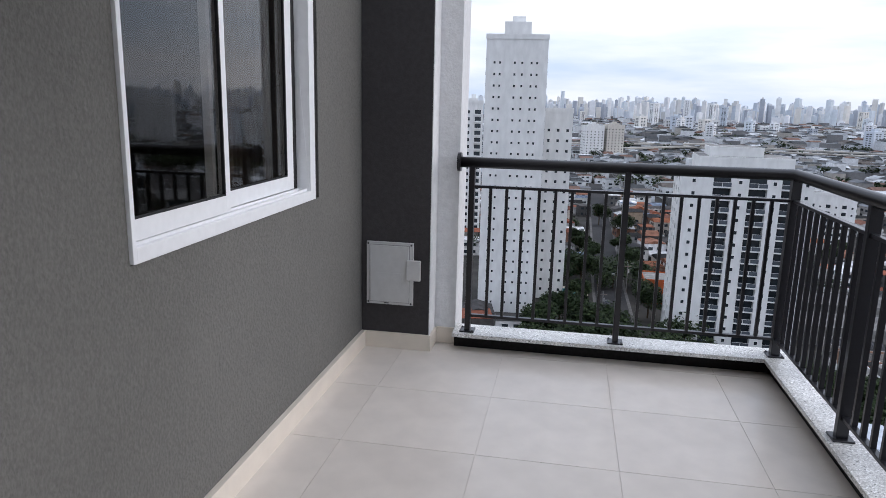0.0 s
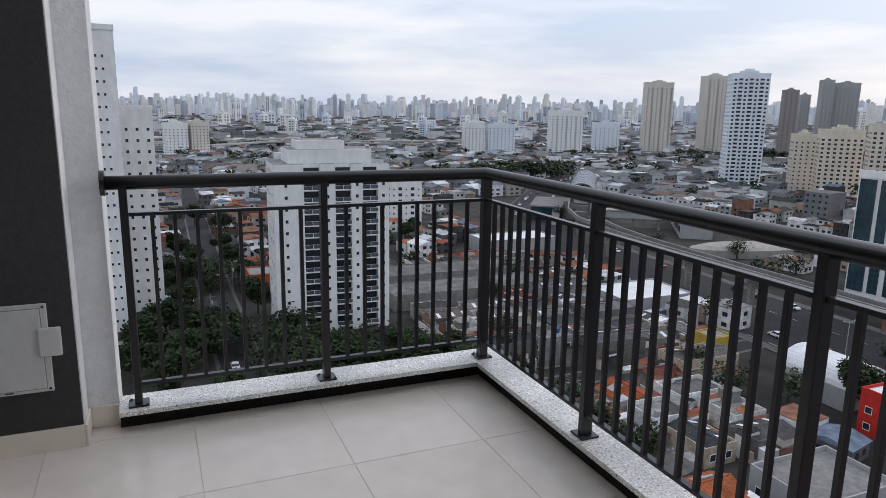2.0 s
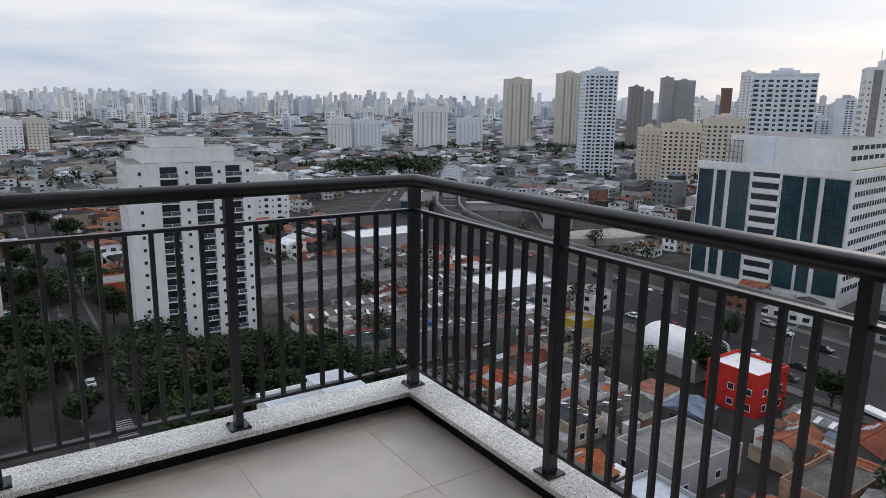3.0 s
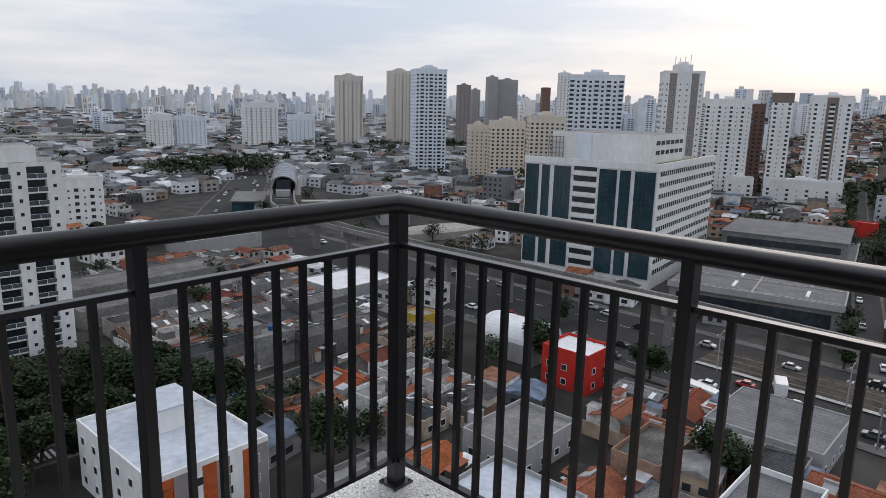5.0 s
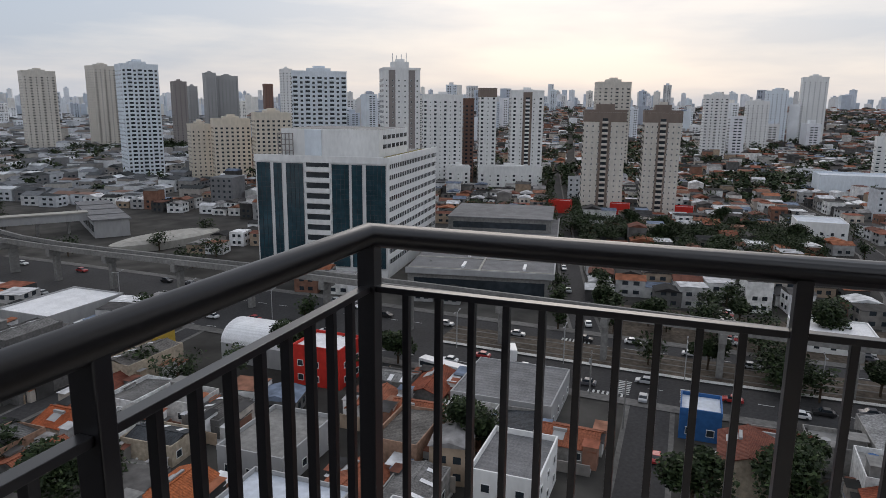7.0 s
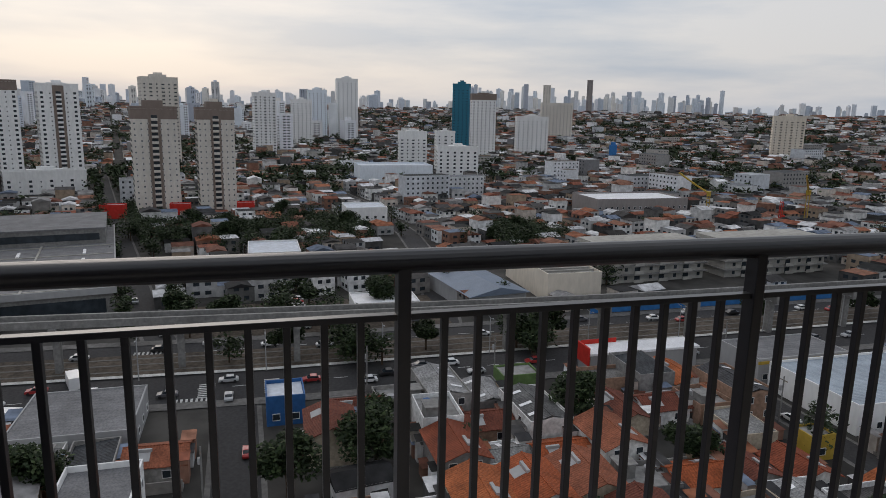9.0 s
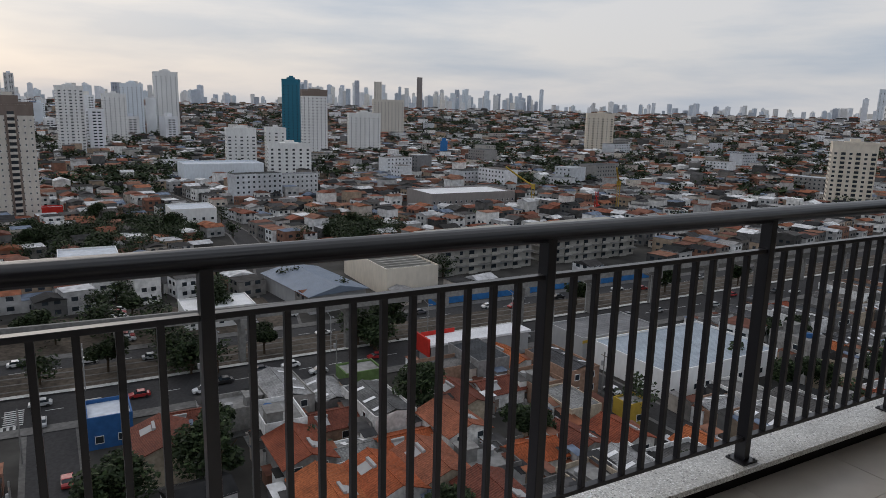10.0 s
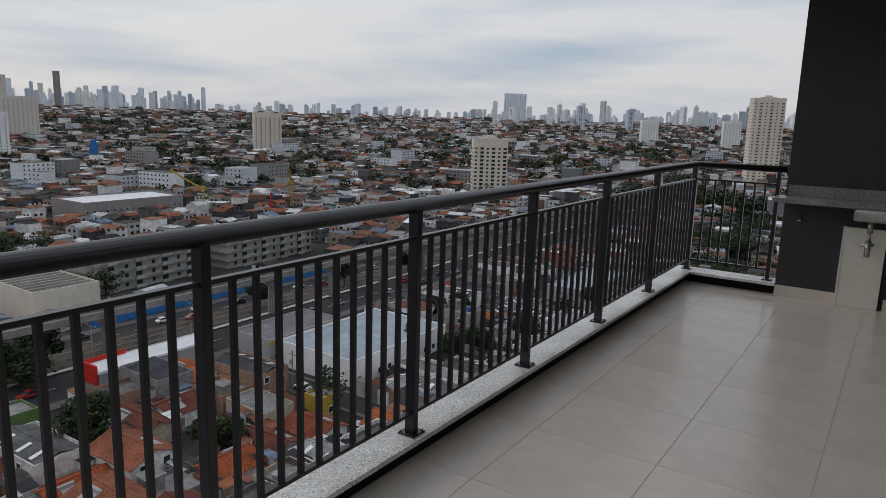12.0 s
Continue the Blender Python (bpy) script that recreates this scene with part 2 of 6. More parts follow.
YARD = material("yard_concrete", (0.25, 0.25, 0.24), 0.9, grain=1.2, amount=0.4, stain=0.25, by="Random Per Island", palette=[(0.30, 0.295, 0.285), (0.16, 0.155, 0.15), (0.40, 0.395, 0.385), (0.10, 0.098, 0.095), (0.22, 0.20, 0.18), (0.34, 0.33, 0.31), (0.26, 0.17, 0.13), (0.46, 0.46, 0.45)])
# Whites and pale blues put the distance haze into the towers' own colour.
HAZED_TOWER = material("distant_towers_hazed", (0.5, 0.5, 0.5), 0.9, grain=0.1, amount=0.10, stain=0.02, by="Random Per Island", palette=[
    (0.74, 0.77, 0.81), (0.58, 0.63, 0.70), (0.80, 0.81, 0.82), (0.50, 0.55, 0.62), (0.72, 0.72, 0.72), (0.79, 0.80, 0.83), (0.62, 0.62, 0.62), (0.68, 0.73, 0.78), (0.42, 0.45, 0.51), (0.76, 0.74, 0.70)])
CARS = [material(n, c, 0.3, grain=2, amount=0.05, spec=0.5) for n, c in (("car_white", (0.70, 0.70, 0.70)), ("car_black", (0.02, 0.02, 0.022)), ("car_silver", (0.40, 0.41, 0.42)), ("car_grey", (0.10, 0.10, 0.11)), ("car_red", (0.33, 0.03, 0.03)))]


# ---- mesh helpers ----
class Shape:
    """Collects boxes, prisms and quads into one mesh."""

    def __init__(self):
        self.v, self.f, self.m = [], [], []

    def quad(self, pts, mat=0):
        k = len(self.v)
        self.v += [tuple(p) for p in pts]
        self.f.append(tuple(range(k, k + len(pts))))
        self.m.append(mat)
        return self

    def box(self, x0, x1, y0, y1, z0, z1, mat=0, top=None):
        k = len(self.v)
        self.v += [(x0, y0, z0), (x1, y0, z0), (x1, y1, z0), (x0, y1, z0), (x0, y0, z1), (x1, y0, z1), (x1, y1, z1), (x0, y1, z1)]
        for i, q in enumerate(((0, 3, 2, 1), (4, 5, 6, 7), (0, 1, 5, 4), (1, 2, 6, 5), (2, 3, 7, 6), (3, 0, 4, 7))):
            self.f.append(tuple(k + j for j in q))
            self.m.append(top if top is not None and i == 1 else mat)
        return self

    def turned(self, m):
        self.v = [tuple(m @ Vector(p)) for p in self.v]
        return self

    def mesh(self, name, mats, smooth=False, bevel=0.0):
        me = bpy.data.meshes.new(name)
        me.from_pydata(self.v, [], self.f)
        for m in mats if isinstance(mats, (list, tuple)) else [mats]:
            me.materials.append(m)
        me.polygons.foreach_set("material_index", self.m)
        if bevel:
            bm = bmesh.new()
            bm.from_mesh(me)
            bmesh.ops.remove_doubles(bm, verts=bm.verts, dist=1e-5)
            bmesh.ops.bevel(bm, geom=list(bm.edges), offset=bevel, segments=2, affect="EDGES", profile=0.6)
            bm.to_mesh(me)
            bm.free()
        if smooth:
            me.polygons.foreach_set("use_smooth", [True] * len(me.polygons))
        me.update()
        return me


def box_mesh(name, sx, sy, sz, mat, bevel=0.0):
    """A block centred in plan, standing on z = 0."""
    return Shape().box(-sx / 2, sx / 2, -sy / 2, sy / 2, 0, sz).mesh(name, mat, bevel=bevel)


def part(name, shape, mats, parent, label="", bevel=0.0, smooth=False, m=None, kind=""):
    """Links a shape or a finished mesh as one mesh object under its thing."""
    me = shape.mesh(name, mats, smooth, bevel) if isinstance(shape, Shape) else shape
    ob = new(name, me)
    ob.parent = parent
    if m is not None:
        ob.matrix_basis = m
    return tagged(ob, label, kind=kind)


def thing(name, label, category, m=None, group="", kind=""):
    ob = new(name)
    ob.empty_display_size = 0.2
    if m is not None:
        ob.matrix_basis = m
    return tagged(ob, label, category, group, kind)


def structure(name, shape, mats, label="", bevel=0.0):
    return tagged(new(name, shape.mesh(name, mats, bevel=bevel)), label, name.split("_")[0], kind="structure")


def tube(points, r, sides=14):
    """A round bar along points, mitred at the corners, with closed ends."""
    s, ring = Shape(), []
    pts = [Vector(p) for p in points]
    for i, p in enumerate(pts):
        a = (pts[i] - pts[i - 1]).normalized() if i else (pts[1] - pts[0]).normalized()
        b = (pts[i + 1] - pts[i]).normalized() if i < len(pts) - 1 else a
        t = (a + b).normalized()
        up = Vector((0, 0, 1)) if abs(t.z) < 0.9 else Vector((1, 0, 0))
        side = t.cross(up).normalized()
        up2 = side.cross(t).normalized()
        k = 1 / max(0.3, t.dot(a))
        ring.append([p + side * (math.cos(q) * r * (k if abs(t.z) < 0.9 else 1)) + up2 * (math.sin(q) * r) for q in (2 * math.pi * j / sides for j in range(sides))])
    for r0 in ring:
        s.v += [tuple(p) for p in r0]
    for i in range(len(ring) - 1):
        for j in range(sides):
            s.f.append((i * sides + j, i * sides + (j + 1) % sides, (i + 1) * sides + (j + 1) % sides, (i + 1) * sides + j))
    s.f.append(tuple(range(sides))[::-1])
    s.f.append(tuple(range((len(ring) - 1) * sides, len(ring) * sides)))
    s.m = [0] * len(s.f)
    return s


# ---- the balcony: shell ----
WX, NY, SY, EX = -1.165, 3.97, -3.48, 1.235
YN, YS = 4.08, -3.57
CEIL = 2.74
floor = structure("floor", Shape().box(-1.5, 1.34, -3.9, 4.2, -0.18, -0.0025), GROUT, "balcony floor slab of beige grout")
wall = Shape()
WIN = (1.786, 3.273, 1.008, 2.34)
wall.box(WX - 0.16, WX, SY - 0.4, WIN[0], 0, CEIL).box(WX - 0.16, WX, WIN[1], 4.4, 0, CEIL)
wall.box(WX - 0.16, WX, WIN[0], WIN[1], 0, WIN[2]).box(WX - 0.16, WX, WIN[0], WIN[1], WIN[3], CEIL)
structure("wall_west", wall, PLASTER, "grey textured plaster house wall beside the balcony")
structure("wall_pilaster", Shape().box(WX + 0.002, -0.748, NY, 4.4, 0, CEIL), DARK_PAINT, "dark grey painted pilaster at the balcony end", 0.004)
structure("wall_column", Shape().box(-0.746, -0.612, 4.15, 4.42, -0.02, CEIL).box(-0.748, -0.742, NY + 0.004, 4.15, 0.0, CEIL), WHITE_WALL, "white rough painted column beside the railing", 0.003)
structure("wall_south", Shape().box(WX + 0.002, 0.42, -3.9, SY, 0, CEIL), DARK_PAINT, "dark grey painted end wall of the balcony", 0.004)
# Slab is out of view; height and north edge set to darken the south floor.
structure("ceiling", Shape().box(-1.5, 1.42, -3.52, 2.3, CEIL + 0.002, CEIL + 0.2), CEILING, "unseen white balcony ceiling, sized to shade the south floor")
sk = Shape().box(WX + 0.001, WX + 0.028, SY + 0.015, NY - 0.002, 0.0, 0.10).box(WX + 0.0285, -0.742, NY - 0.013, NY - 0.001, 0.0, 0.10)
sk.box(-0.741, -0.730, NY - 0.013, 4.136, 0, 0.10).box(-0.730, -0.612, 4.137, 4.149, 0, 0.10).box(-0.06, 0.42, SY + 0.001, SY + 0.013, 0, 0.10).box(WX + 0.014, -0.42, SY + 0.001, SY + 0.013, 0, 0.10)
structure("baseboard", sk, SKIRT, "beige porcelain skirting along the walls", 0.0015)
up = Shape().box(-0.610, 1.34, 4.098, 4.19, -0.004, 0.088).box(1.228, 1.34, SY - 0.2, 4.098, -0.004, 0.088).box(0.42, 1.228, -3.68, -3.54, -0.004, 0.088)
structure("trim_upstand", up, BLACK_STRIP, "black waterproofed upstand under the granite sill")
kerb = tagged(new("trim_sill", Shape().box(-0.610, 1.352, 4.005, 4.205, 0.0885, 0.112).mesh("trim_sill", GRANITE, bevel=0.002)), "speckled white granite sill under the railing", "sill", kind="structure")
kerb2 = tagged(new("trim_sill_east", Shape().box(1.168, 1.352, -3.70, 4.0045, 0.0885, 0.112).mesh("trim_sill_east", GRANITE, bevel=0.002)), "speckled white granite sill under the railing", "sill", kind="structure")
kerb3 = tagged(new("trim_sill_south", Shape().box(0.422, 1.1675, -3.70, -3.44, 0.0885, 0.112).mesh("trim_sill_south", GRANITE, bevel=0.002)), "speckled white granite sill under the railing", "sill", kind="structure")
structure("wall_tower_below", Shape().box(-14, 1.30, -3.66, 4.15, -56, -0.19).box(-14, 0.38, -18, -3.66, -56, -0.19).box(-14, -4.2, -18, 4.15, -0.19, 14).box(-4.2, -1.5, -18, -4.0, -0.19, 14).box(-4.2, -1.3, -18, 4.15, 3.13, 14), WHITE, "rendered storeys of the apartment tower")

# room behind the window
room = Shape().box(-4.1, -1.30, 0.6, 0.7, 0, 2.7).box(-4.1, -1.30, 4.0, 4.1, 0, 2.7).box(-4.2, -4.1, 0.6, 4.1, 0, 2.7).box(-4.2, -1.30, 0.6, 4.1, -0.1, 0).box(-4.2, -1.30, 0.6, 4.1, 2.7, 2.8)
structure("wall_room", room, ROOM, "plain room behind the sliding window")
curtain = thing("curtain", "brown fabric curtain drawn aside behind the window", "curtain", pose(-1.52, 0, 0))
fold = Shape()
for i in range(40):
    y0, y1 = 3.0 + i * 0.0155, 3.0 + (i + 1) * 0.0155
    a, b = 0.03 * math.sin(i * 1.15), 0.03 * math.sin((i + 1) * 1.15)
    fold.box(min(a, b) - 0.004, max(a, b) + 0.004, y0, y1, 0.02, 2.5)
part("cloth", fold, CLOTH, curtain)
part("curtain_rod", tube([(0, 1.7, 2.52), (0, 3.5, 2.52)], 0.012, 8), STEEL, curtain)
for yy in (1.76, 3.42):
    part("rod_bracket", Shape().box(-0.02, 0.226, yy, yy + 0.02, 2.50, 2.54), STEEL, curtain)

# ---- sliding window ----
y0, y1, z0, z1 = WIN
window = tagged(new("window_1"), "white aluminium two-leaf sliding window with tinted glass", "window", kind="structure")


def ring(s, xa, xb, ya, yb, za, zb, w, wb=None):
    wb = wb or w
    s.box(xa, xb, ya, ya + w, za, zb).box(xa, xb, yb - w, yb, za, zb)
    s.box(xa, xb, ya + w, yb - w, za, za + wb).box(xa, xb, ya + w, yb - w, zb - w, zb)
    return s


jamb = Shape().box(WX - 0.10, WX + 0.012, y0 + 0.002, y0 + 0.020, z0 + 0.002, z1 - 0.002).box(WX - 0.10, WX + 0.012, 3.135, 3.200, z0 + 0.002, z1 - 0.002)
jamb.box(WX - 0.10, WX + 0.012, y0 + 0.020, 3.135, z0 + 0.002, z0 + 0.047).box(WX - 0.10, WX + 0.012, y0 + 0.020, 3.135, z1 - 0.034, z1 - 0.002)
part("window_frame", jamb, ALU, window, bevel=0.002)
part("window_reveal", Shape().box(WX - 0.14, WX - 0.012, 3.201, y1 - 0.002, z0 + 0.002, z1 - 0.002), DARK_PAINT, window)
for tx_ in (WX - 0.052, WX - 0.012):
    part("track", Shape().box(tx_, tx_ + 0.006, y0 + 0.022, 3.133, z0 + 0.0475, z0 + 0.058), ALU, window)
for ya, yb, xa, right in ((y0 + 0.021, 2.405, WX - 0.04, 0.035), (2.36, 3.098, WX - 0.085, 0.070)):
    s_ = Shape().box(xa, xa + 0.03, ya, ya + 0.022, z0 + 0.06, z1 - 0.04).box(xa, xa + 0.03, yb - right, yb, z0 + 0.06, z1 - 0.04)
    s_.box(xa, xa + 0.03, ya + 0.022, yb - right, z0 + 0.06, z0 + 0.122).box(xa, xa + 0.03, ya + 0.022, yb - right, z1 - 0.076, z1 - 0.04)
    sash = part("sash", s_, ALU, window, bevel=0.002)
    part("pane", Shape().box(xa + 0.012, xa + 0.018, ya + 0.021, yb - right + 0.001, z0 + 0.12, z1 - 0.075), PANE, sash).visible_shadow = False
    part("gasket", ring(Shape(), xa + 0.019, xa + 0.0305, ya + 0.0222, yb - right - 0.0002, z0 + 0.1222, z1 - 0.0762, 0.006), RUBBER, sash)
# Solid black strip gives the shade of the gap between sash and jamb.
part("side_channel", Shape().box(WX - 0.095, WX - 0.055, 3.100, 3.134, z0 + 0.0585, z1 - 0.036), RUBBER, window)

# ---- electrical box on the pilaster ----
cab = thing("electrical_box", "grey plastic electrical distribution box screwed to the dark pilaster", "box", pose(0, NY, 0))
part("body", Shape().box(-1.128, -0.842, -0.016, -0.0005, 0.277, 0.660), PLASTIC, cab, bevel=0.004)
door = part("door", Shape().box(-1.105, -0.868, -0.024, -0.0165, 0.296, 0.640), PLASTIC, cab, bevel=0.003)
part("door_panel", Shape().box(-1.060, -0.915, -0.027, -0.0245, 0.385, 0.475), PLASTIC, door, bevel=0.001)
part("door_gap", ring(Shape(), -0.0175, -0.0165, -1.109, -0.864, 0.292, 0.644, 0.004).turned(Matrix(((0, 1, 0, 0), (1, 0, 0, 0), (0, 0, 1, 0), (0, 0, 0, 1)))), PLASTIC2, cab)
part("latch", Shape().box(-0.880, -0.795, -0.040, -0.017, 0.437, 0.560), PLASTIC, cab, bevel=0.006)
for x in (-1.117, -0.855):
    for z in (0.290, 0.647):
        part("screw", tube([(x, -0.0155, z), (x, -0.0185, z)], 0.006, 8), SCREW, cab)
part("maker_label", Shape().box(-1.02, -0.99, -0.0172, -0.0165, 0.284, 0.290), SCREW, cab)

# ---- railing ----
railing = thing("balcony_railing", "bronze-grey painted metal railing with slim upright bars", "railing")
part("handrail", tube([(-0.600, YN, 1.137), (EX, YN, 1.137), (EX, YS, 1.137), (0.425, YS, 1.137)], 0.031, 18), RAIL, railing, smooth=True)
part("wall_flange", tube([(-0.611, YN, 1.137), (-0.592, YN, 1.137)], 0.055, 18), RAIL, railing)
part("wall_flange", tube([(0.419, YS, 1.137), (0.437, YS, 1.137)], 0.055, 18), RAIL, railing)
corner_mesh = box_mesh("post", 0.048, 0.048, 1.003, RAIL, 0.003)
post_mesh = box_mesh("post", 0.033, 0.050, 1.003, RAIL, 0.003)
plate_mesh = box_mesh("base_plate", 0.088, 0.088, 0.009, RAIL, 0.002)
bolt_mesh = tube([(0, 0, 0), (0, 0, 0.006)], 0.006, 6).mesh("bolt", SCREW)
bar_mesh = box_mesh("baluster", 0.0175, 0.0215, 0.778, RAIL, 0.0015)
ny = [-0.525, 0.354, EX]
ey = [YN, 3.074, 2.045, 0.976, -0.119, -1.241, -2.372, YS]
sx = [EX, 0.50]
posts = [(x, YN) for x in ny] + [(EX, y) for y in ey[1:]] + [(sx[1], YS)]
for x, y in posts:
    corner = x == EX and y in (YN, YS)
    p = part("post", corner_mesh if corner else post_mesh, None, railing, m=pose(x, y, 0.121, 0, 0, 0 if y in (YN, YS) else 90))
    pl = part("base_plate", plate_mesh, None, p, m=pose(0, 0, -0.0088))
    for a in (-0.034, 0.034):
        part("bolt", bolt_mesh, None, p, m=pose(a, -a, 0.0))


def bay(a, b, n):
    """Two infill rails and n bars between two posts."""
    a, b = Vector((*a, 0)), Vector((*b, 0))
    d = (b - a).normalized()
    a, b = a + d * 0.017, b - d * 0.017
    turn = math.degrees(math.atan2(d.y, d.x))
    ln = (b - a).length
    for z in (0.212, 0.998):
        part("infill_rail", Shape().box(0, ln, -0.014, 0.014, -0.008, 0.008).mesh("infill_rail", RAIL, bevel=0.0015), None, railing, m=pose(a.x, a.y, z, 0, 0, turn))
    for i in range(n):
        q = a + d * ln * (i + 1) / (n + 1)
        part("baluster", bar_mesh, None, railing, m=pose(q.x, q.y, 0.216, 0, 0, turn))


for i in range(2):
    bay((ny[i], YN), (ny[i + 1], YN), 8)
for i in range(7):
    bay((EX, ey[i]), (EX, ey[i + 1]), 10)
bay((EX, YS), (sx[1], YS), 7)

# ---- counter and sink at the south end ----
counter = thing("sink_counter", "speckled grey granite counter with a backsplash on the end wall", "counter")
part("slab", Shape().box(-1.10, 0.485, SY + 0.002, -3.20, 0.888, 0.915), DARK_GRANITE, counter, bevel=0.003)
part("backsplash", Shape().box(-1.10, 0.40, SY + 0.002, SY + 0.022, 0.9155, 1.012), DARK_GRANITE, counter, bevel=0.002)
part("apron", Shape().box(-1.10, 0.485, -3.2195, -3.1995, 0.872, 0.8875), DARK_GRANITE, counter, bevel=0.002)
br = part("bracket", Shape().box(0.275, 0.300, SY + 0.001, SY + 0.012, 0.70, 0.884).box(0.275, 0.300, SY + 0.012, -3.23, 0.872, 0.884), RAIL, counter, bevel=0.002)
part("bracket_cap", Shape().box(0.273, 0.302, SY + 0.012, SY + 0.022, 0.70, 0.708), ALU, br)
sink = thing("sink_basin", "brushed steel sink basin hung under the granite counter", "sink")
part("bowl", Shape().box(-0.66, -0.13, -3.46, -3.24, 0.765, 0.8865), STEEL, sink, bevel=0.025, smooth=True)
part("drain", tube([(-0.26, -3.33, 0.767), (-0.26, -3.33, 0.67)], 0.022), STEEL, sink, smooth=True)
tap = thing("drain_valve", "chrome bottle trap and valve under the sink", "valve")
part("pipe", tube([(-0.26, -3.33, 0.672), (-0.26, -3.33, 0.60), (-0.26, -3.425, 0.575)], 0.013, 10), STEEL, tap, smooth=True)
part("valve_body", tube([(-0.26, -3.33, 0.605), (-0.26, -3.33, 0.47)], 0.022, 12), STEEL, tap, smooth=True)
part("handle", tube([(-0.30, -3.33, 0.575), (-0.20, -3.33, 0.56)], 0.014, 10), STEEL, tap, smooth=True)
pnl = thing("cabinet_panel", "cream white panel standing under the sink", "panel")
part("board", Shape().box(-0.385, -0.075, -3.478, -3.44, 0.0, 0.69), PANEL, pnl, bevel=0.004)
part("edge_strip", Shape().box(-0.078, -0.062, -3.478, -3.436, 0.0, 0.695), WHITE_WALL, pnl, bevel=0.002)
# The gap's shade is built as a solid black strip beside the board.
part("shadow_gap", Shape().box(-0.40, -0.386, -3.478, -3.45, 0.0, 0.69), RUBBER, pnl)

# ---- the city: ground and roads ----
GZ = -56.0
rng = random.Random(7)


def ease(a, b, v):
    u = min(1.0, max(0.0, (v - a) / (b - a)))
    return u * u * (3 - 2 * u)


def ground_z(x, y):
    """Flat near the tower and to the north, rising to hills in the east and south."""
    r, az = math.hypot(x, y), math.degrees(math.atan2(x, y)) % 360
    return GZ + 44 * ease(420, 2300, r) * ease(45, 80, az) * (1 - ease(250, 300, az))


g = Shape()
radii = [0, 60, 120, 200, 300, 400, 480, 560, 640, 720, 800, 900, 1000, 1150, 1300, 1450, 1600, 1800, 2000, 2200, 2400, 2700, 3100, 3600, 4200, 4900]
NA = 96
for r in radii:
    for j in range(NA):
        a = 2 * math.pi * j / NA
        x, y = r * math.sin(a), r * math.cos(a)
        g.v.append((x, y, ground_z(x, y)))
for i in range(len(radii) - 1):
    for j in range(NA):
        g.f.append((i * NA + j, i * NA + (j + 1) % NA, (i + 1) * NA + (j + 1) % NA, (i + 1) * NA + j)[::-1])
g.m = [0] * len(g.f)
structure("ground", g, EARTH, "grey-brown city ground reaching the horizon")


def strip(name, pts, width, z, mat, label, kindname="road"):
    """A road sheet along plan points, over the ground."""
    s = Shape()
    n = len(pts)
    L = []
    for i, (x, y) in enumerate(pts):
        a, b = pts[max(0, i - 1)], pts[min(n - 1, i + 1)]
        d = Vector((b[0] - a[0], b[1] - a[1])).normalized()
        L.append(((x - d.y * width / 2, y + d.x * width / 2, ground_z(x, y) + z), (x + d.y * width / 2, y - d.x * width / 2, ground_z(x, y) + z)))
    for a, b in zip(L, L[1:]):
        s.quad((a[1], b[1], b[0], a[0]))
    return structure(name, s, mat, label)


AVE = [(152, -900), (152, -500), (152, -250), (151, -100), (151, 0), (154, 60), (157, 110), (159, 180), (161, 245), (170, 300)]
strip("road_avenue", AVE, 36, 0.06, ASPHALT, "wide asphalt avenue with two carriageways")
strip("pavement_avenue_west", [(x - 19.5, y) for x, y in AVE[:9]], 3.2, 0.18, PAVING, "concrete pavement along the avenue")
strip("pavement_avenue_east", [(x + 19.5, y) for x, y in AVE[:9]], 3.2, 0.18, PAVING, "concrete pavement along the avenue")
MEDIAN = material("dry_median_earth", (0.105, 0.086, 0.068), 0.95, grain=0.9, amount=0.5, stain=0.09)
strip("pavement_median", [(x + 4.5, y) for x, y in AVE[:6]], 13.0, 0.20, MEDIAN, "planted median strip under the monorail")
for k, dx in enumerate((0.6, 4.6, 8.4)):
    strip("trim_median_path_%d" % (k + 1), [(x + dx, y) for x, y in AVE[:6]], 0.7, 0.26, PAVING, "pale concrete edging along the planted median")
strip("trim_median_kerb", [(x - 2.6, y) for x, y in AVE[:6]], 1.5, 0.34, LINE, "white painted median kerb")
STREETS = [([(18, 8), (60, 7.5), (100, 7.5), (134, 8)], 7.5), ([(171, 26), (200, 34), (284, 52), (420, 82), (592, 118)], 7), ([(16, 60), (15, 140), (15, 220), (17, 320), (20, 520)], 9),
           ([(20, -95), (70, -96), (133, -97)], 6), ([(20, -185), (133, -188)], 6), ([(24, 118), (80, 118), (140, 122)], 5),
           ([(171, -45), (240, -60), (310, -66), (400, -62), (560, -40)], 9), ([(24, 232), (90, 236), (143, 240)], 8), ([(176, 312), (200, 345), (240, 397), (340, 533), (440, 680)], 26)]
strip("pavement_plaza", [(171 + 16, y) for y in (-48, -20, 5, 22)], 30, 0.12, MEDIAN, "brown-grey paved plaza beside the avenue")
for i, (pts, w) in enumerate(STREETS):
    strip("road_street_%d" % (i + 1), pts, w, 0.08 + i * 0.006, ASPHALT, "narrow asphalt side street")
    strip("pavement_street_%d" % (i + 1), pts, w + 1.8, 0.021 + i * 0.004, PAVING, "concrete pavement edging the side street")
marks = Shape()
for i in range(70):
    y = -330 + i * 7
    for dx in (-10.5, 12.5):
        marks.box(151 + dx - 0.1, 151 + dx + 0.1, y, y + 3, GZ + 0.065, GZ + 0.085)
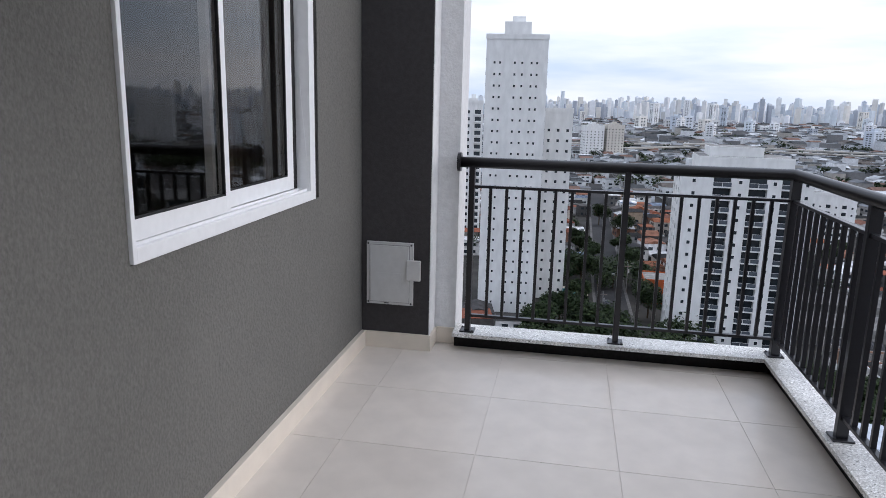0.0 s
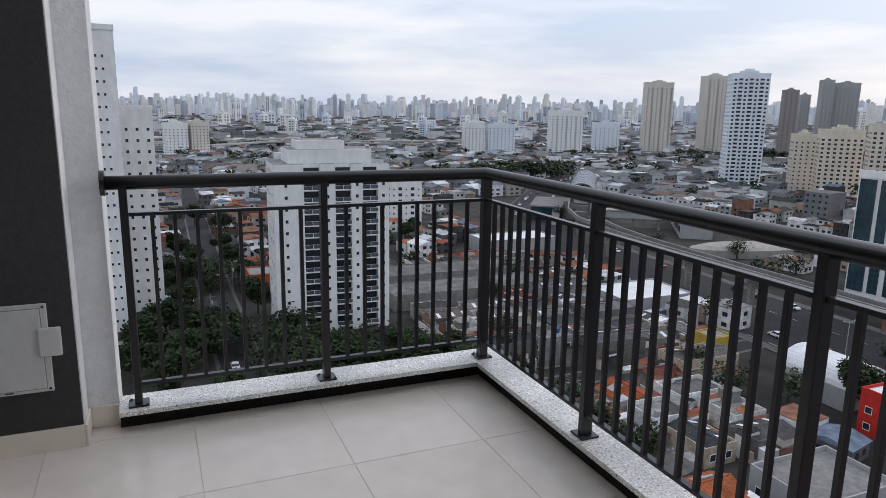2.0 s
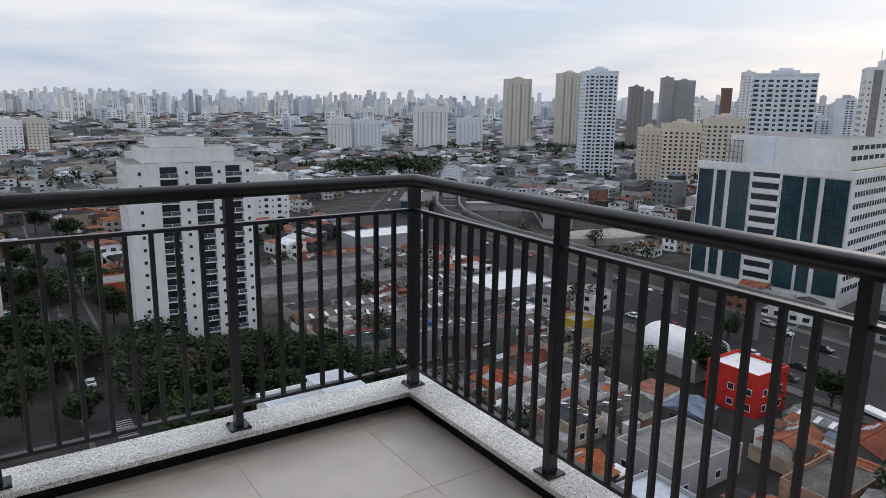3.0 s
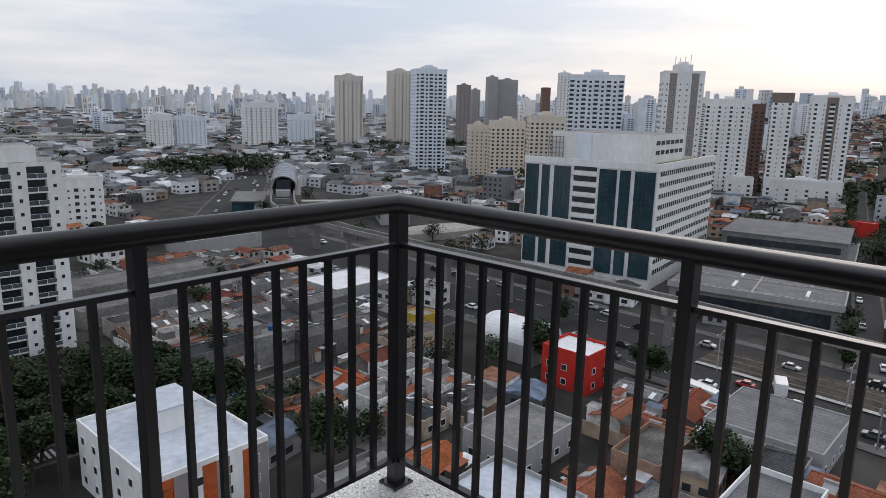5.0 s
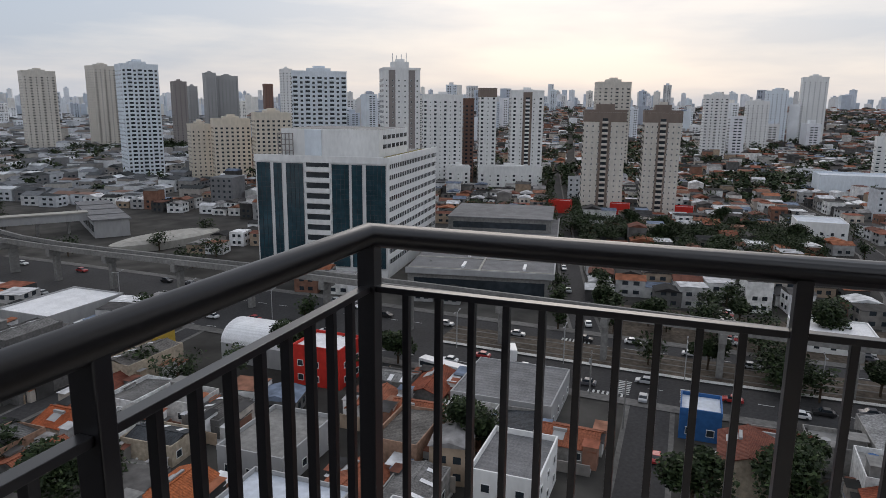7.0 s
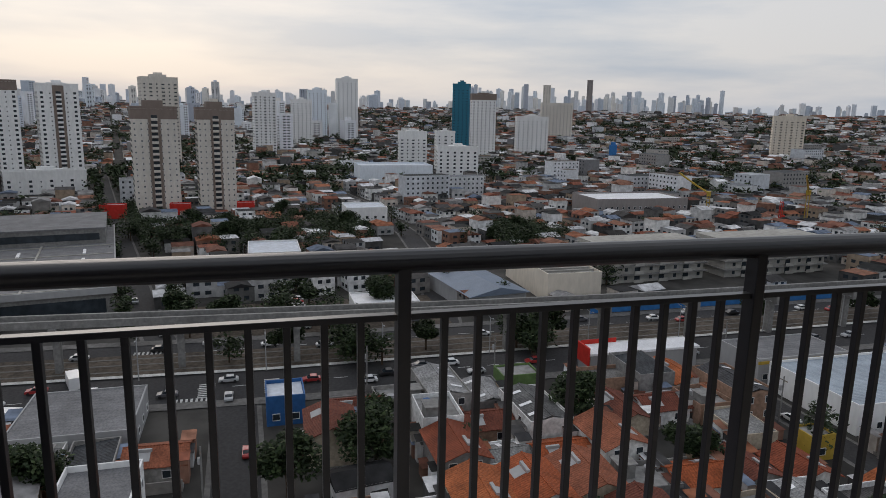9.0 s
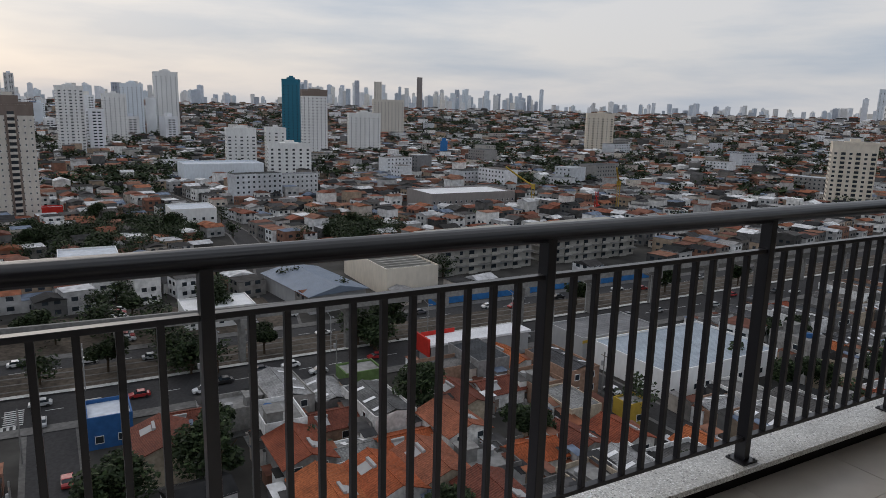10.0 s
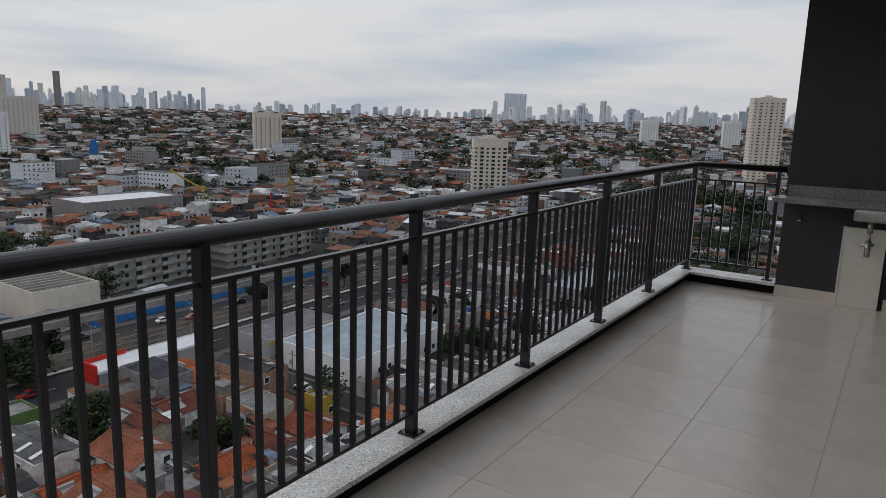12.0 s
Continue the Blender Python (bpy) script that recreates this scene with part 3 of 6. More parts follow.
for cx, cy, horiz in ((139, 14, 0), (139, 1, 0), (164, 28, 1), (140, -92, 0), (134, 17, 1), (30, 118, 0), (16, 126, 1), (152, 20, 1)):
    for k in range(8):
        if horiz:
            marks.box(cx - 1.6, cx + 1.6, cy + k * 0.95 - 3.5, cy + k * 0.95 - 3.05, GZ + 0.15, GZ + 0.17)
        else:
            marks.box(cx + k * 0.95 - 3.5, cx + k * 0.95 - 3.05, cy - 1.6, cy + 1.6, GZ + 0.15, GZ + 0.17)
structure("road_markings", marks, LINE, "white painted lane dashes and zebra crossings")

KEEP = [(126, 176, -900, 130), (150, 205, 120, 260), (194, 312, 40, 160), (150, 275, 225, 380), (22, 60, 150, 200), (-45, 14, 175, 240), (30, 52, 76, 110), (190, 240, -215, -50), (110, 140, 64, 104), (338, 380, -246, -176), (-30, 20, -60, 60)]
TAKEN = []
KEEP += [(171, 203, -48, 22), (196, 285, 190, 330), (116, 152, 234, 256)]


def free(x, y, r=0):
    for a, b, c, d in KEEP:
        if a - r < x < b + r and c - r < y < d + r:
            return False
    for pts, w in STREETS:
        for p, q in zip(pts, pts[1:]):
            d = Vector((q[0] - p[0], q[1] - p[1]))
            t = min(1, max(0, ((x - p[0]) * d.x + (y - p[1]) * d.y) / d.length_squared))
            if math.hypot(x - p[0] - d.x * t, y - p[1] - d.y * t) < w / 2 + 0.5 + r * 0.8:
                return False
    for tx, ty, tr in TAKEN:
        if abs(tx - x) < tr + r and abs(ty - y) < tr + r:
            return False
    return True


# ---- towers ----
def window_mesh(w, h):
    """A framed window: a proud frame round a recessed pane, in one piece."""
    s = Shape()
    o = [(-w / 2 - 0.08, -0.08), (w / 2 + 0.08, -0.08), (w / 2 + 0.08, h + 0.08), (-w / 2 - 0.08, h + 0.08)]
    n = [(-w / 2, 0), (w / 2, 0), (w / 2, h), (-w / 2, h)]
    s.v = [(x, 0.02, z) for x, z in o] + [(x, -0.10, z) for x, z in o] + [(x, -0.10, z) for x, z in n] + [(x, -0.03, z) for x, z in n]
    for a in range(4):
        q = (a + 1) % 4
        s.f += [(a, q, 4 + q, 4 + a), (4 + a, 4 + q, 8 + q, 8 + a), (8 + a, 8 + q, 12 + q, 12 + a)]
    s.f.append((12, 13, 14, 15))
    s.m = [0] * 12 + [1]
    return s.mesh("window", [WHITE, FAR_GLASS])


def balcony_mesh(w, mat):
    s = Shape().box(-w / 2, w / 2, -0.03, 0.02, 0.15, 2.6, 1)
    s.box(-w / 2 - 0.1, w / 2 + 0.1, -1.25, 0.02, -0.12, 0.12, 0).box(-w / 2, w / 2, -1.22, -1.16, 0.2, 1.15, 2).box(-w / 2 - 0.1, -w / 2, -1.25, 0.02, 0.12, 1.15, 0).box(w / 2, w / 2 + 0.1, -1.25, 0.02, 0.12, 1.15, 0)
    return s.mesh("balcony", [mat, FAR_GLASS, mat])


MESHES = {}


def shared(key, make):
    if key not in MESHES:
        MESHES[key] = make()
    return MESHES[key]


def tower(label, x, y, w, dep, rot, top, paint, style="pairs", cols=4, detail=False, floor_h=2.95, crown=None, stripe=None, roof=3.0, sides=True, group="", bands=None, us=None):
    """An apartment tower: body, parapet, roof block, windows and balconies by storey."""
    z = ground_z(x, y) - 1.0
    h = top - z
    t = thing("apartment_tower", label, "building", pose(x, y, z, 0, 0, rot), group)
    TAKEN.append((x, y, max(w, dep) * 0.62 + 3))
    part("wall", Shape().box(-w / 2, w / 2, -dep / 2, dep / 2, 0, h, 0, 1), [paint, ROOFSLAB], t)
    pr = Shape().box(-w / 2 - 0.15, w / 2 + 0.15, -dep / 2 - 0.15, -dep / 2 + 0.25, h - 0.3, h + 1.0).box(-w / 2 - 0.15, w / 2 + 0.15, dep / 2 - 0.25, dep / 2 + 0.15, h - 0.3, h + 1.0)
    pr.box(-w / 2 - 0.15, -w / 2 + 0.25, -dep / 2 + 0.25, dep / 2 - 0.25, h - 0.3, h + 1.0).box(w / 2 - 0.25, w / 2 + 0.15, -dep / 2 + 0.25, dep / 2 - 0.25, h - 0.3, h + 1.0)
    part("parapet", pr, crown or paint, t)
    if roof:
        pent = part("roof_block", Shape().box(-w * 0.22, w * 0.22, -dep * 0.28, dep * 0.28, h - 0.05, h + roof), crown or paint, t)
        part("water_tank", Shape().box(-w * 0.10, w * 0.12, -dep * 0.15, dep * 0.15, h + roof - 0.05, h + roof + 1.6), paint, pent)
    if crown and crown is not paint:
        part("crown_band", Shape().box(-w / 2 - 0.12, w / 2 + 0.12, -dep / 2 - 0.12, dep / 2 + 0.12, h - 5.5, h - 0.35), crown, t, "darker painted crown storeys")
    n = max(1, int((h - 5) / floor_h))
    if bands:
        for bx in (-0.27, 0.27):
            part("stripe", Shape().box(w * (bx - 0.09), w * (bx + 0.09), -dep / 2 - 0.02, -dep / 2 + 0.3, 1, h - 0.4), bands, t, "taupe painted strip")
        part("side_cladding", Shape().box(w / 2 - 0.2, w / 2 + 0.02, -dep * 0.3, dep / 2, 1, h - 0.4), bands, t, "taupe painted side")
    if stripe:
        part("stripe", Shape().box(-w * 0.14, w * 0.14, -dep / 2 - 0.10, -dep / 2 + 0.3, 2, h - 0.4), stripe, t, "darker painted central strip")
    faces = [(0, -dep / 2, 0, w)] + ([(-w / 2, 0, -90, dep), (w / 2, 0, 90, dep)] if sides else [])
    joined = Shape()
    win = shared(("win", 1.7), lambda: window_mesh(1.7, 1.45))
    small = shared(("win", 0.7), lambda: window_mesh(0.7, 0.8))
    tiny = shared(("win", 0.5), lambda: window_mesh(0.5, 0.6))
    balc = shared(("bal", paint.name), lambda: balcony_mesh(2.9, paint))
    for fi, (fx, fy, fr, fw) in enumerate(faces):
        cols = len(us) if us else cols
        k = cols if fi == 0 else max(2, int(round(cols * fw / w)))
        for i in range(n):
            zz = 3.6 + i * floor_h
            for j in range(k):
                u = us[j] if us and fi == 0 else (j + 0.5) / k - 0.5
                kind = "window"
                if style == "balconies" and fi == 0 and j % 2 == (k // 2) % 2:
                    kind = "balcony"
                if stripe and fi == 0 and abs(u) < 0.14:
                    kind = "balcony"
                m = pose(fx, fy, 0, 0, 0, fr) @ pose(u * fw, -0.12 if stripe and fi == 0 and abs(u) < 0.14 else 0, zz)
                if detail and fi == 0 or detail == 2:
                    if kind == "balcony":
                        part("balcony", balc, None, t, m=m @ pose(0, 0, -0.9))
                    else:
                        part("window", tiny if style == "tiny" else small if style == "small" or style == "pairs" and j % 2 else win, None, t, m=m)
                else:
                    ww, hh = ((2.6, 2.1) if kind == "balcony" else (1.7, 1.4)) if math.hypot(x, y) < 560 else ((2.2, 1.4) if kind == "balcony" else (1.15, 1.1))
                    b = Shape().box(-ww / 2, ww / 2, -0.06, 0.05, -0.5 if kind == "balcony" else 0, hh - 0.5 if kind == "balcony" else hh, 0)
                    if kind == "balcony":
                        b.box(-ww / 2 - 0.2, ww / 2 + 0.2, -0.9, 0.05, -0.75, -0.1, 1)
                    b.turned(m)
                    o = len(joined.v)
                    joined.v += b.v
                    joined.f += [tuple(o + q for q in f) for f in b.f]
                    joined.m += b.m
    if joined.f:
        part("window_rest", joined, [FAR_GLASS, paint], t, kind="stuff")
    return t


TOWERS = [
    ("tall white apartment tower with small paired windows", -15.7, 194.3, 16.0, 18, 4.6, 18.0, WHITE, dict(style="tiny", us=(-0.36, -0.27, -0.03, 0.09, 0.24, 0.33), detail=1, roof=4.5)),
    ("lower white wing beside the tall apartment tower", -3.8, 209.5, 8.0, 14, 1.4, -0.6, WHITE, dict(style="small", cols=3, detail=1, roof=0)),
    ("white apartment block with dark balconies", -42.9, 305, 8.6, 16, 8, 1.3, WHITE, dict(style="balconies", cols=2, roof=2)),
    ("white twin apartment block among low houses", 22.9, 769.6, 20.5, 18, 16, -20.4, WHITE, dict(cols=5, roof=2.5)),
    ("beige twin apartment block among low houses", 45.2, 773.7, 18.2, 18, 14, -19.4, BEIGE, dict(cols=5, roof=2.5)),
    ("grey-white slab block beside the valley", 345.8, 732.7, 24.8, 16, -15, -17.4, WHITE, dict(cols=6, roof=2)),
    ("grey-white slab block beside the valley", 378.5, 727.6, 31.6, 16, -17, -19, BLUEWHITE, dict(cols=7, roof=2)),
    ("white apartment block with banded balconies", 449.2, 700.2, 37.7, 20, -22, -2.4, WHITE, dict(style="balconies", cols=7, roof=2)),
    ("blue-white apartment block beyond the station", 534.6, 738.7, 31.6, 20, -26, -16.8, BLUEWHITE, dict(cols=6, roof=2)),
    ("tall pale apartment tower beyond the station", 583.8, 702.9, 33, 24, -30, 33, BEIGE, dict(style="balconies", cols=6, roof=2.5)),
    ("tall pale apartment tower on the skyline", 666.6, 695.9, 27, 24, -20, 43, BEIGE, dict(style="balconies", cols=5, roof=3)),
    ("tall blue-white apartment tower with corner balconies", 420.9, 405.5, 26, 24, -35, 28, BLUEWHITE, dict(style="balconies", cols=7, detail=1, roof=3)),
    ("cream apartment block with stepped roofs", 437.4, 364.6, 15, 16, -40, -15.4, CREAM, dict(cols=4, roof=2.5)),
    ("cream apartment block with stepped roofs", 439.9, 337.2, 27, 16, -44, -11, CREAM, dict(cols=7, roof=2.5)),
    ("cream apartment block with stepped roofs", 437.6, 299.2, 26, 18, -46, -6.1, CREAM, dict(cols=7, roof=2.5)),
    ("brown apartment tower on the skyline", 688, 597.9, 15.8, 20, -40, 25, TAUPE, dict(cols=3, roof=2)),
    ("grey apartment tower on the skyline", 735.9, 618.8, 11, 20, -40, 20.7, GREY, dict(cols=3, roof=2)),
    ("grey apartment tower on the skyline", 789.9, 633.3, 13.6, 22, -40, 40, GREY, dict(cols=3, roof=2)),
    ("taupe apartment tower on the skyline", 820, 628.8, 28.5, 24, -45, 37, GREY, dict(cols=6, roof=2)),
    ("dark red apartment tower on the skyline", 1000, 683.5, 13.4, 20, -45, 32, REDBROWN, dict(cols=3, roof=0)),
    ("white apartment tower on the skyline", 681.1, 442.4, 11.4, 22, -50, 38, WHITE, dict(cols=3, roof=2)),
    ("pale grey apartment tower with rows of balconies", 423.2, 250.4, 36, 22, -56, 22, BLUEWHITE, dict(style="balconies", cols=9, detail=1, roof=3)),
    ("taupe and white apartment tower with roof antennas", 375.4, 168.9, 21, 20, -58, 21, WHITE, dict(style="small", cols=6, detail=1, roof=4.5, bands=TAUPE)),
    ("white apartment block with a brown end", 489.5, 184.5, 29.3, 16, -66, 8.2, WHITE, dict(cols=8, detail=1, roof=1.5)),
    ("brown end wing of a white apartment block", 505.1, 169.0, 7.3, 14, -66, 5.8, REDBROWN, dict(cols=2, roof=0)),
    ("slim white apartment tower with a dark cap", 497.9, 152.0, 12.6, 12, -68, 13.1, WHITE, dict(cols=3, detail=1, crown=BROWN, roof=0)),
    ("white apartment tower with a brown central strip", 514.6, 126.6, 23.8, 18, -70, 11.9, WHITE, dict(cols=5, detail=1, stripe=BROWN, roof=1.5)),
    ("beige-white twin tower with a brown crown and strip", 393.4, 53.1, 22.2, 18, -79, -1, BEIGE, dict(style="small", cols=7, detail=1, stripe=BROWN, crown=BROWN, roof=4, group="twin towers")),
    ("beige-white twin tower with a brown crown and strip", 400.1, 22.9, 19.0, 18, -82, -1, BEIGE, dict(style="small", cols=7, detail=1, stripe=BROWN, crown=BROWN, roof=4, group="twin towers")),
    ("pale apartment tower rising behind the twin towers", 606.3, 74.7, 27.4, 22, -75, 21, BEIGE, dict(style="balconies", cols=6, roof=3)),
    ("white apartment tower on the hillside", 768.5, -10.4, 22.9, 18, -84, 14, WHITE, dict(style="balconies", cols=5, roof=2)),
    ("white apartment tower on the hillside", 906.4, -58.8, 25.2, 18, -88, 9, WHITE, dict(cols=5, roof=2)),
    ("tall white apartment tower on the hillside", 1001.8, -129.1, 29.6, 22, -92, 40, WHITE, dict(cols=5, roof=3)),
    ("white apartment tower on the hillside", 985.6, -85.6, 25.9, 20, -90, 23, BLUEWHITE, dict(cols=5, roof=3)),
    ("teal glass-fronted tower on the hillside", 736.5, -220, 18, 20, -112, 28, TEAL, dict(cols=4, roof=3)),
    ("white apartment tower beside the teal tower", 691.3, -229.7, 25, 20, -102, 17, WHITE, dict(cols=6, roof=2, crown=BROWN)),
    ("beige apartment block on the hillside", 963.5, -437.2, 46, 20, -108, 13, BEIGE, dict(cols=9, roof=0)),
    ("white apartment block on the hillside", 726.8, -299.7, 35, 16, -104, -5.4, WHITE, dict(cols=7, roof=2)),
    ("white apartment block with deep balconies", 591.3, -131.9, 24, 14, -96, -18.6, WHITE, dict(style="balconies", cols=5, roof=1.5)),
    ("white apartment block with deep balconies", 594, -162, 16.6, 14, -98, -18.2, WHITE, dict(style="balconies", cols=3, roof=1.5)),
    ("white low apartment block on the hillside", 523.6, -152.9, 32, 14, -100, -27.7, WHITE, dict(cols=6, roof=1.5)),
    ("dark needle tower on the skyline", 2238.3, -1142.8, 19.7, 30, -117, 110, TAUPE, dict(cols=2, roof=0, sides=False)),
    ("beige tower on the skyline", 2118.8, -928.5, 23.9, 30, -113, 84, BEIGE, dict(cols=3, roof=0, sides=False)),
    ("cream apartment block among low houses", 662.8, -588.4, 33, 18, -125, 1, CREAM, dict(style="balconies", cols=6, roof=1.5)),
    ("cream apartment block among low houses", 265, -452.9, 26, 16, -143, -13.5, CREAM, dict(style="balconies", cols=6, roof=1.5)),
    ("pale slab tower on the far skyline", 1048.8, -1947.1, 68, 30, -148, 83, BLUEWHITE, dict(cols=9, roof=0, sides=False)),
    ("white tower on the far hillside", 396, -1245.2, 29, 20, -150, 8, WHITE, dict(cols=6, roof=2)),
    ("tall cream apartment tower to the south", 117.8, -717.9, 28, 22, -160, 28, CREAM, dict(style="balconies", cols=6, roof=2)),
    ("white tower on the far hillside", 242.9, -1181.9, 26.5, 20, -160, 9, WHITE, dict(cols=6, roof=2)),
    ("white mid-rise block beside low houses", 112, 319.1, 18, 14, -14, -33.2, WHITE, dict(cols=6, detail=1, roof=1.5)),
    ("white low-rise flats with brown roofs", 471.2, 165.4, 17.0, 14, -66, -42.1, WHITE, dict(cols=3, detail=1, roof=1.5)),
    ("white low-rise flats with brown bays", 474.4, 127.3, 44.6, 12, -72, -41.2, WHITE, dict(cols=8, detail=1, roof=1.5)),
]
for label, x, y, w, dep, rot, top, paint, kw in TOWERS:
    tower(label, x, y, w, dep, rot, top, paint, **kw)

# antennas on the taupe tower
mast = thing("roof_antennas", "thin white antennas on the tower roof", "antenna", pose(375.4, 168.9, 25.4, 0, 0, -58))
for dx, dy, hh in ((-4, 0, 5), (-1.5, 1, 4), (1, -1, 4.5), (4, 0, 5.5)):
    part("antenna", tube([(dx, dy, 0), (dx, dy, hh)], 0.22, 6), WHITE, mast)

# ---- white condominium with balcony stacks ----
condo = thing("condominium", "white condominium block with stacks of dark balconies", "building", pose(41, 177, GZ, 0, 0, -3))
H = 43.0
for a, b, d0 in ((-14.4, -7.2, 0), (-7.2, -3.2, 1.6), (-3.2, 0.6, 0), (0.6, 4.6, 1.6), (4.6, 7.6, 0), (7.6, 11.4, 1.6), (11.4, 14.4, 0)):
    part("wall", Shape().box(a, b, -9 + d0, 9, 0, H, 0, 1), [WHITE, ROOFSLAB], condo)
part("penthouse", Shape().box(-10.5, 10.5, -6, 8, H - 0.05, H + 3.4, 0, 1).box(-8, 4, -4, 6, H + 3.4, H + 5.6, 0, 1), [WHITE, ROOFSLAB], condo, bevel=0.05)
cb = Shape().box(-2.0, 2.0, -0.02, 0.06, 0.2, 2.55, 1).box(-2.0, 2.0, -1.9, 0.05, -0.14, 0.14, 0).box(-1.95, 1.95, -1.86, -1.80, 0.2, 1.15, 2).box(-2.0, 2.0, -1.9, -1.8, 1.15, 1.20, 0).box(-0.05, 0.05, -1.9, -1.8, 0.14, 1.15, 0).mesh("balcony", [WHITE, FAR_GLASS, SMOKED])
cw = shared(("win", 1.2), lambda: window_mesh(1.2, 1.2))
for i in range(14):
    z = 1.2 + i * 2.95
    for u in (-5.2, 2.6, 9.5):
        part("balcony", cb, None, condo, m=pose(u, -7.4, z))
    for u in (-11.5, -1.3, 6.1, 12.9):
        part("window", shared(("win", 0.7), lambda: window_mesh(0.7, 0.8)), None, condo, m=pose(u, -9.0, z + 0.9))
    for v in (-5, 0, 5):
        part("window", cw, None, condo, m=pose(-14.4, v, z + 0.9, 0, 0, -90))
TAKEN.append((41, 177, 20))

# ---- office building with curtain walls ----
off = thing("office_building", "white office block with teal curtain walls and banded side", "building", pose(203.5, 97.5, GZ, 0, 0, 7))
OH = 39.5
part("wall", Shape().box(0, 66, 0, 47, 0, OH, 0, 1), [WHITE, ROOFSLAB], off)
part("upper_storey", Shape().box(10, 44, 6, 42, OH - 0.05, OH + 9.5, 0, 1), [WHITE, ROOFSLAB], off)
part("blue_core", Shape().box(9.4, 10.05, 27, 33, OH, OH + 9.3), BLUEWHITE, off, "pale blue glazed stair core")
part("roof_lawn", Shape().box(2, 64, 1.5, 5.6, OH - 0.02, OH + 0.25), LAWN, off, "dry grass roof terrace")
part("parapet", Shape().box(-0.3, 0.4, -0.3, 47.3, OH - 1.2, OH + 1.1).box(0.4, 66.3, -0.3, 0.4, OH - 1.2, OH + 1.1), WHITE, off)
lattice = Shape()
for i in range(5):
    lattice.box(8.6, 8.9, 37 + i * 1.4, 37.25 + i * 1.4, OH, OH + 8)
    lattice.box(8.6, 8.9, 37, 42.8, OH + i * 1.9, OH + i * 1.9 + 0.25)
part("lift_lattice", lattice, TAUPE, off)
mull = Shape()
for a, b in ((0.6, 7.2), (8.7, 12.2), (13.3, 19.2), (29.6, 35.6), (37.4, 40.2), (41.6, 46.4)):
    part("curtain_wall", Shape().box(-0.25, 0.05, a, b, 3.5, OH - 1.6), TEAL_GLASS, off, "teal glass curtain wall")
    k = max(2, int((b - a) / 1.3))
    for j in range(k + 1):
        yy = a + (b - a) * j / k
        mull.box(-0.36, -0.25, yy - 0.05, yy + 0.05, 3.5, OH - 1.6)
    for j in range(22):
        zz = 3.5 + (OH - 5.1) * j / 21
        mull.box(-0.34, -0.25, a, b, zz - 0.04, zz + 0.04)
part("mullions", mull, SMOKED, off, kind="stuff")
for i in range(10):
    z = 3.4 + i * 3.55
    part("deck", Shape().box(-0.5, 0.4, 19.8, 29.0, z, z + 1.5), WHITE, off, "white parking deck band")
    part("deck_opening", Shape().box(-0.06, 0.05, 20.3, 28.5, z + 1.52, z + 3.3), FAR_GLASS, off)
    part("ribbon_window", Shape().box(2, 65, -0.07, 0.05, z + 1.25, z + 2.75), FAR_GLASS, off)
    fins = Shape()
    for j in range(30):
        fins.box(2 + j * 2.17, 2.35 + j * 2.17, -0.14, -0.07, z + 1.25, z + 2.75)
    part("fin_row", fins, WHITE, off, kind="stuff")
for j in range(6):
    part("window", Shape().box(14 + j * 5, 17.8 + j * 5, 5.93, 6.05, OH + 3.0, OH + 4.4), FAR_GLASS, off)
    part("window", Shape().box(14 + j * 5, 17.8 + j * 5, 5.93, 6.05, OH + 6.2, OH + 7.6), FAR_GLASS, off)
TAKEN.append((236, 122, 42))

# ---- low market hall beside the office ----
mall = thing("market_hall", "long low hall with a grey panelled roof", "building", pose(197, 41, GZ, 0, 0, 10))
part("wall", Shape().box(0, 106, 0, 44, 0, 7.6), CONCRETE, mall)
part("roof", Shape().box(-0.5, 106.5, -0.5, 44.5, 7.6, 8.3), TERMINAL_ROOF, mall)
for j in range(5):
    part("roof_seam", Shape().box(1 + j * 15.5, 1.5 + j * 15.5, 0, 44, 8.3, 8.55), PALE_CONCRETE, mall)
part("roof_seam", Shape().box(0, 66, 21.6, 22.2, 8.3, 8.6), PALE_CONCRETE, mall)
part("fascia", Shape().box(-0.9, -0.5, -0.5, 44.5, 6.9, 8.7).box(-0.5, 106.5, -0.9, -0.5, 6.9, 8.7), GREY, mall)
part("upper_deck", Shape().box(68, 106, 2, 43, 8.3, 13.5), CONCRETE, mall)
part("upper_roof", Shape().box(67.6, 106.4, 1.6, 43.4, 13.5, 14.0), TERMINAL_ROOF, mall)
for j in range(8):
    part("skylight", Shape().box(4 + (j % 4) * 15, 11 + (j % 4) * 15, 8 + (j // 4) * 19, 8.9 + (j // 4) * 19, 8.3, 8.75), WHITE_SHEET, mall)
part("ribbon_window", Shape().box(-0.08, 0.05, 2, 42, 1.5, 5.5), FAR_GLASS, mall)
part("upper_window", Shape().box(67.9, 68.05, 4, 41, 9.6, 12.0), FAR_GLASS, mall)

# ---- monorail ----
MONO_Z = -43.6
STRAIGHT = list(range(-480, 121, 25))


def mono_x(y):
    """The guideway's centre line: it drifts east as it nears the office block."""
    return 148 + 11 * ease(-110, 125, y)


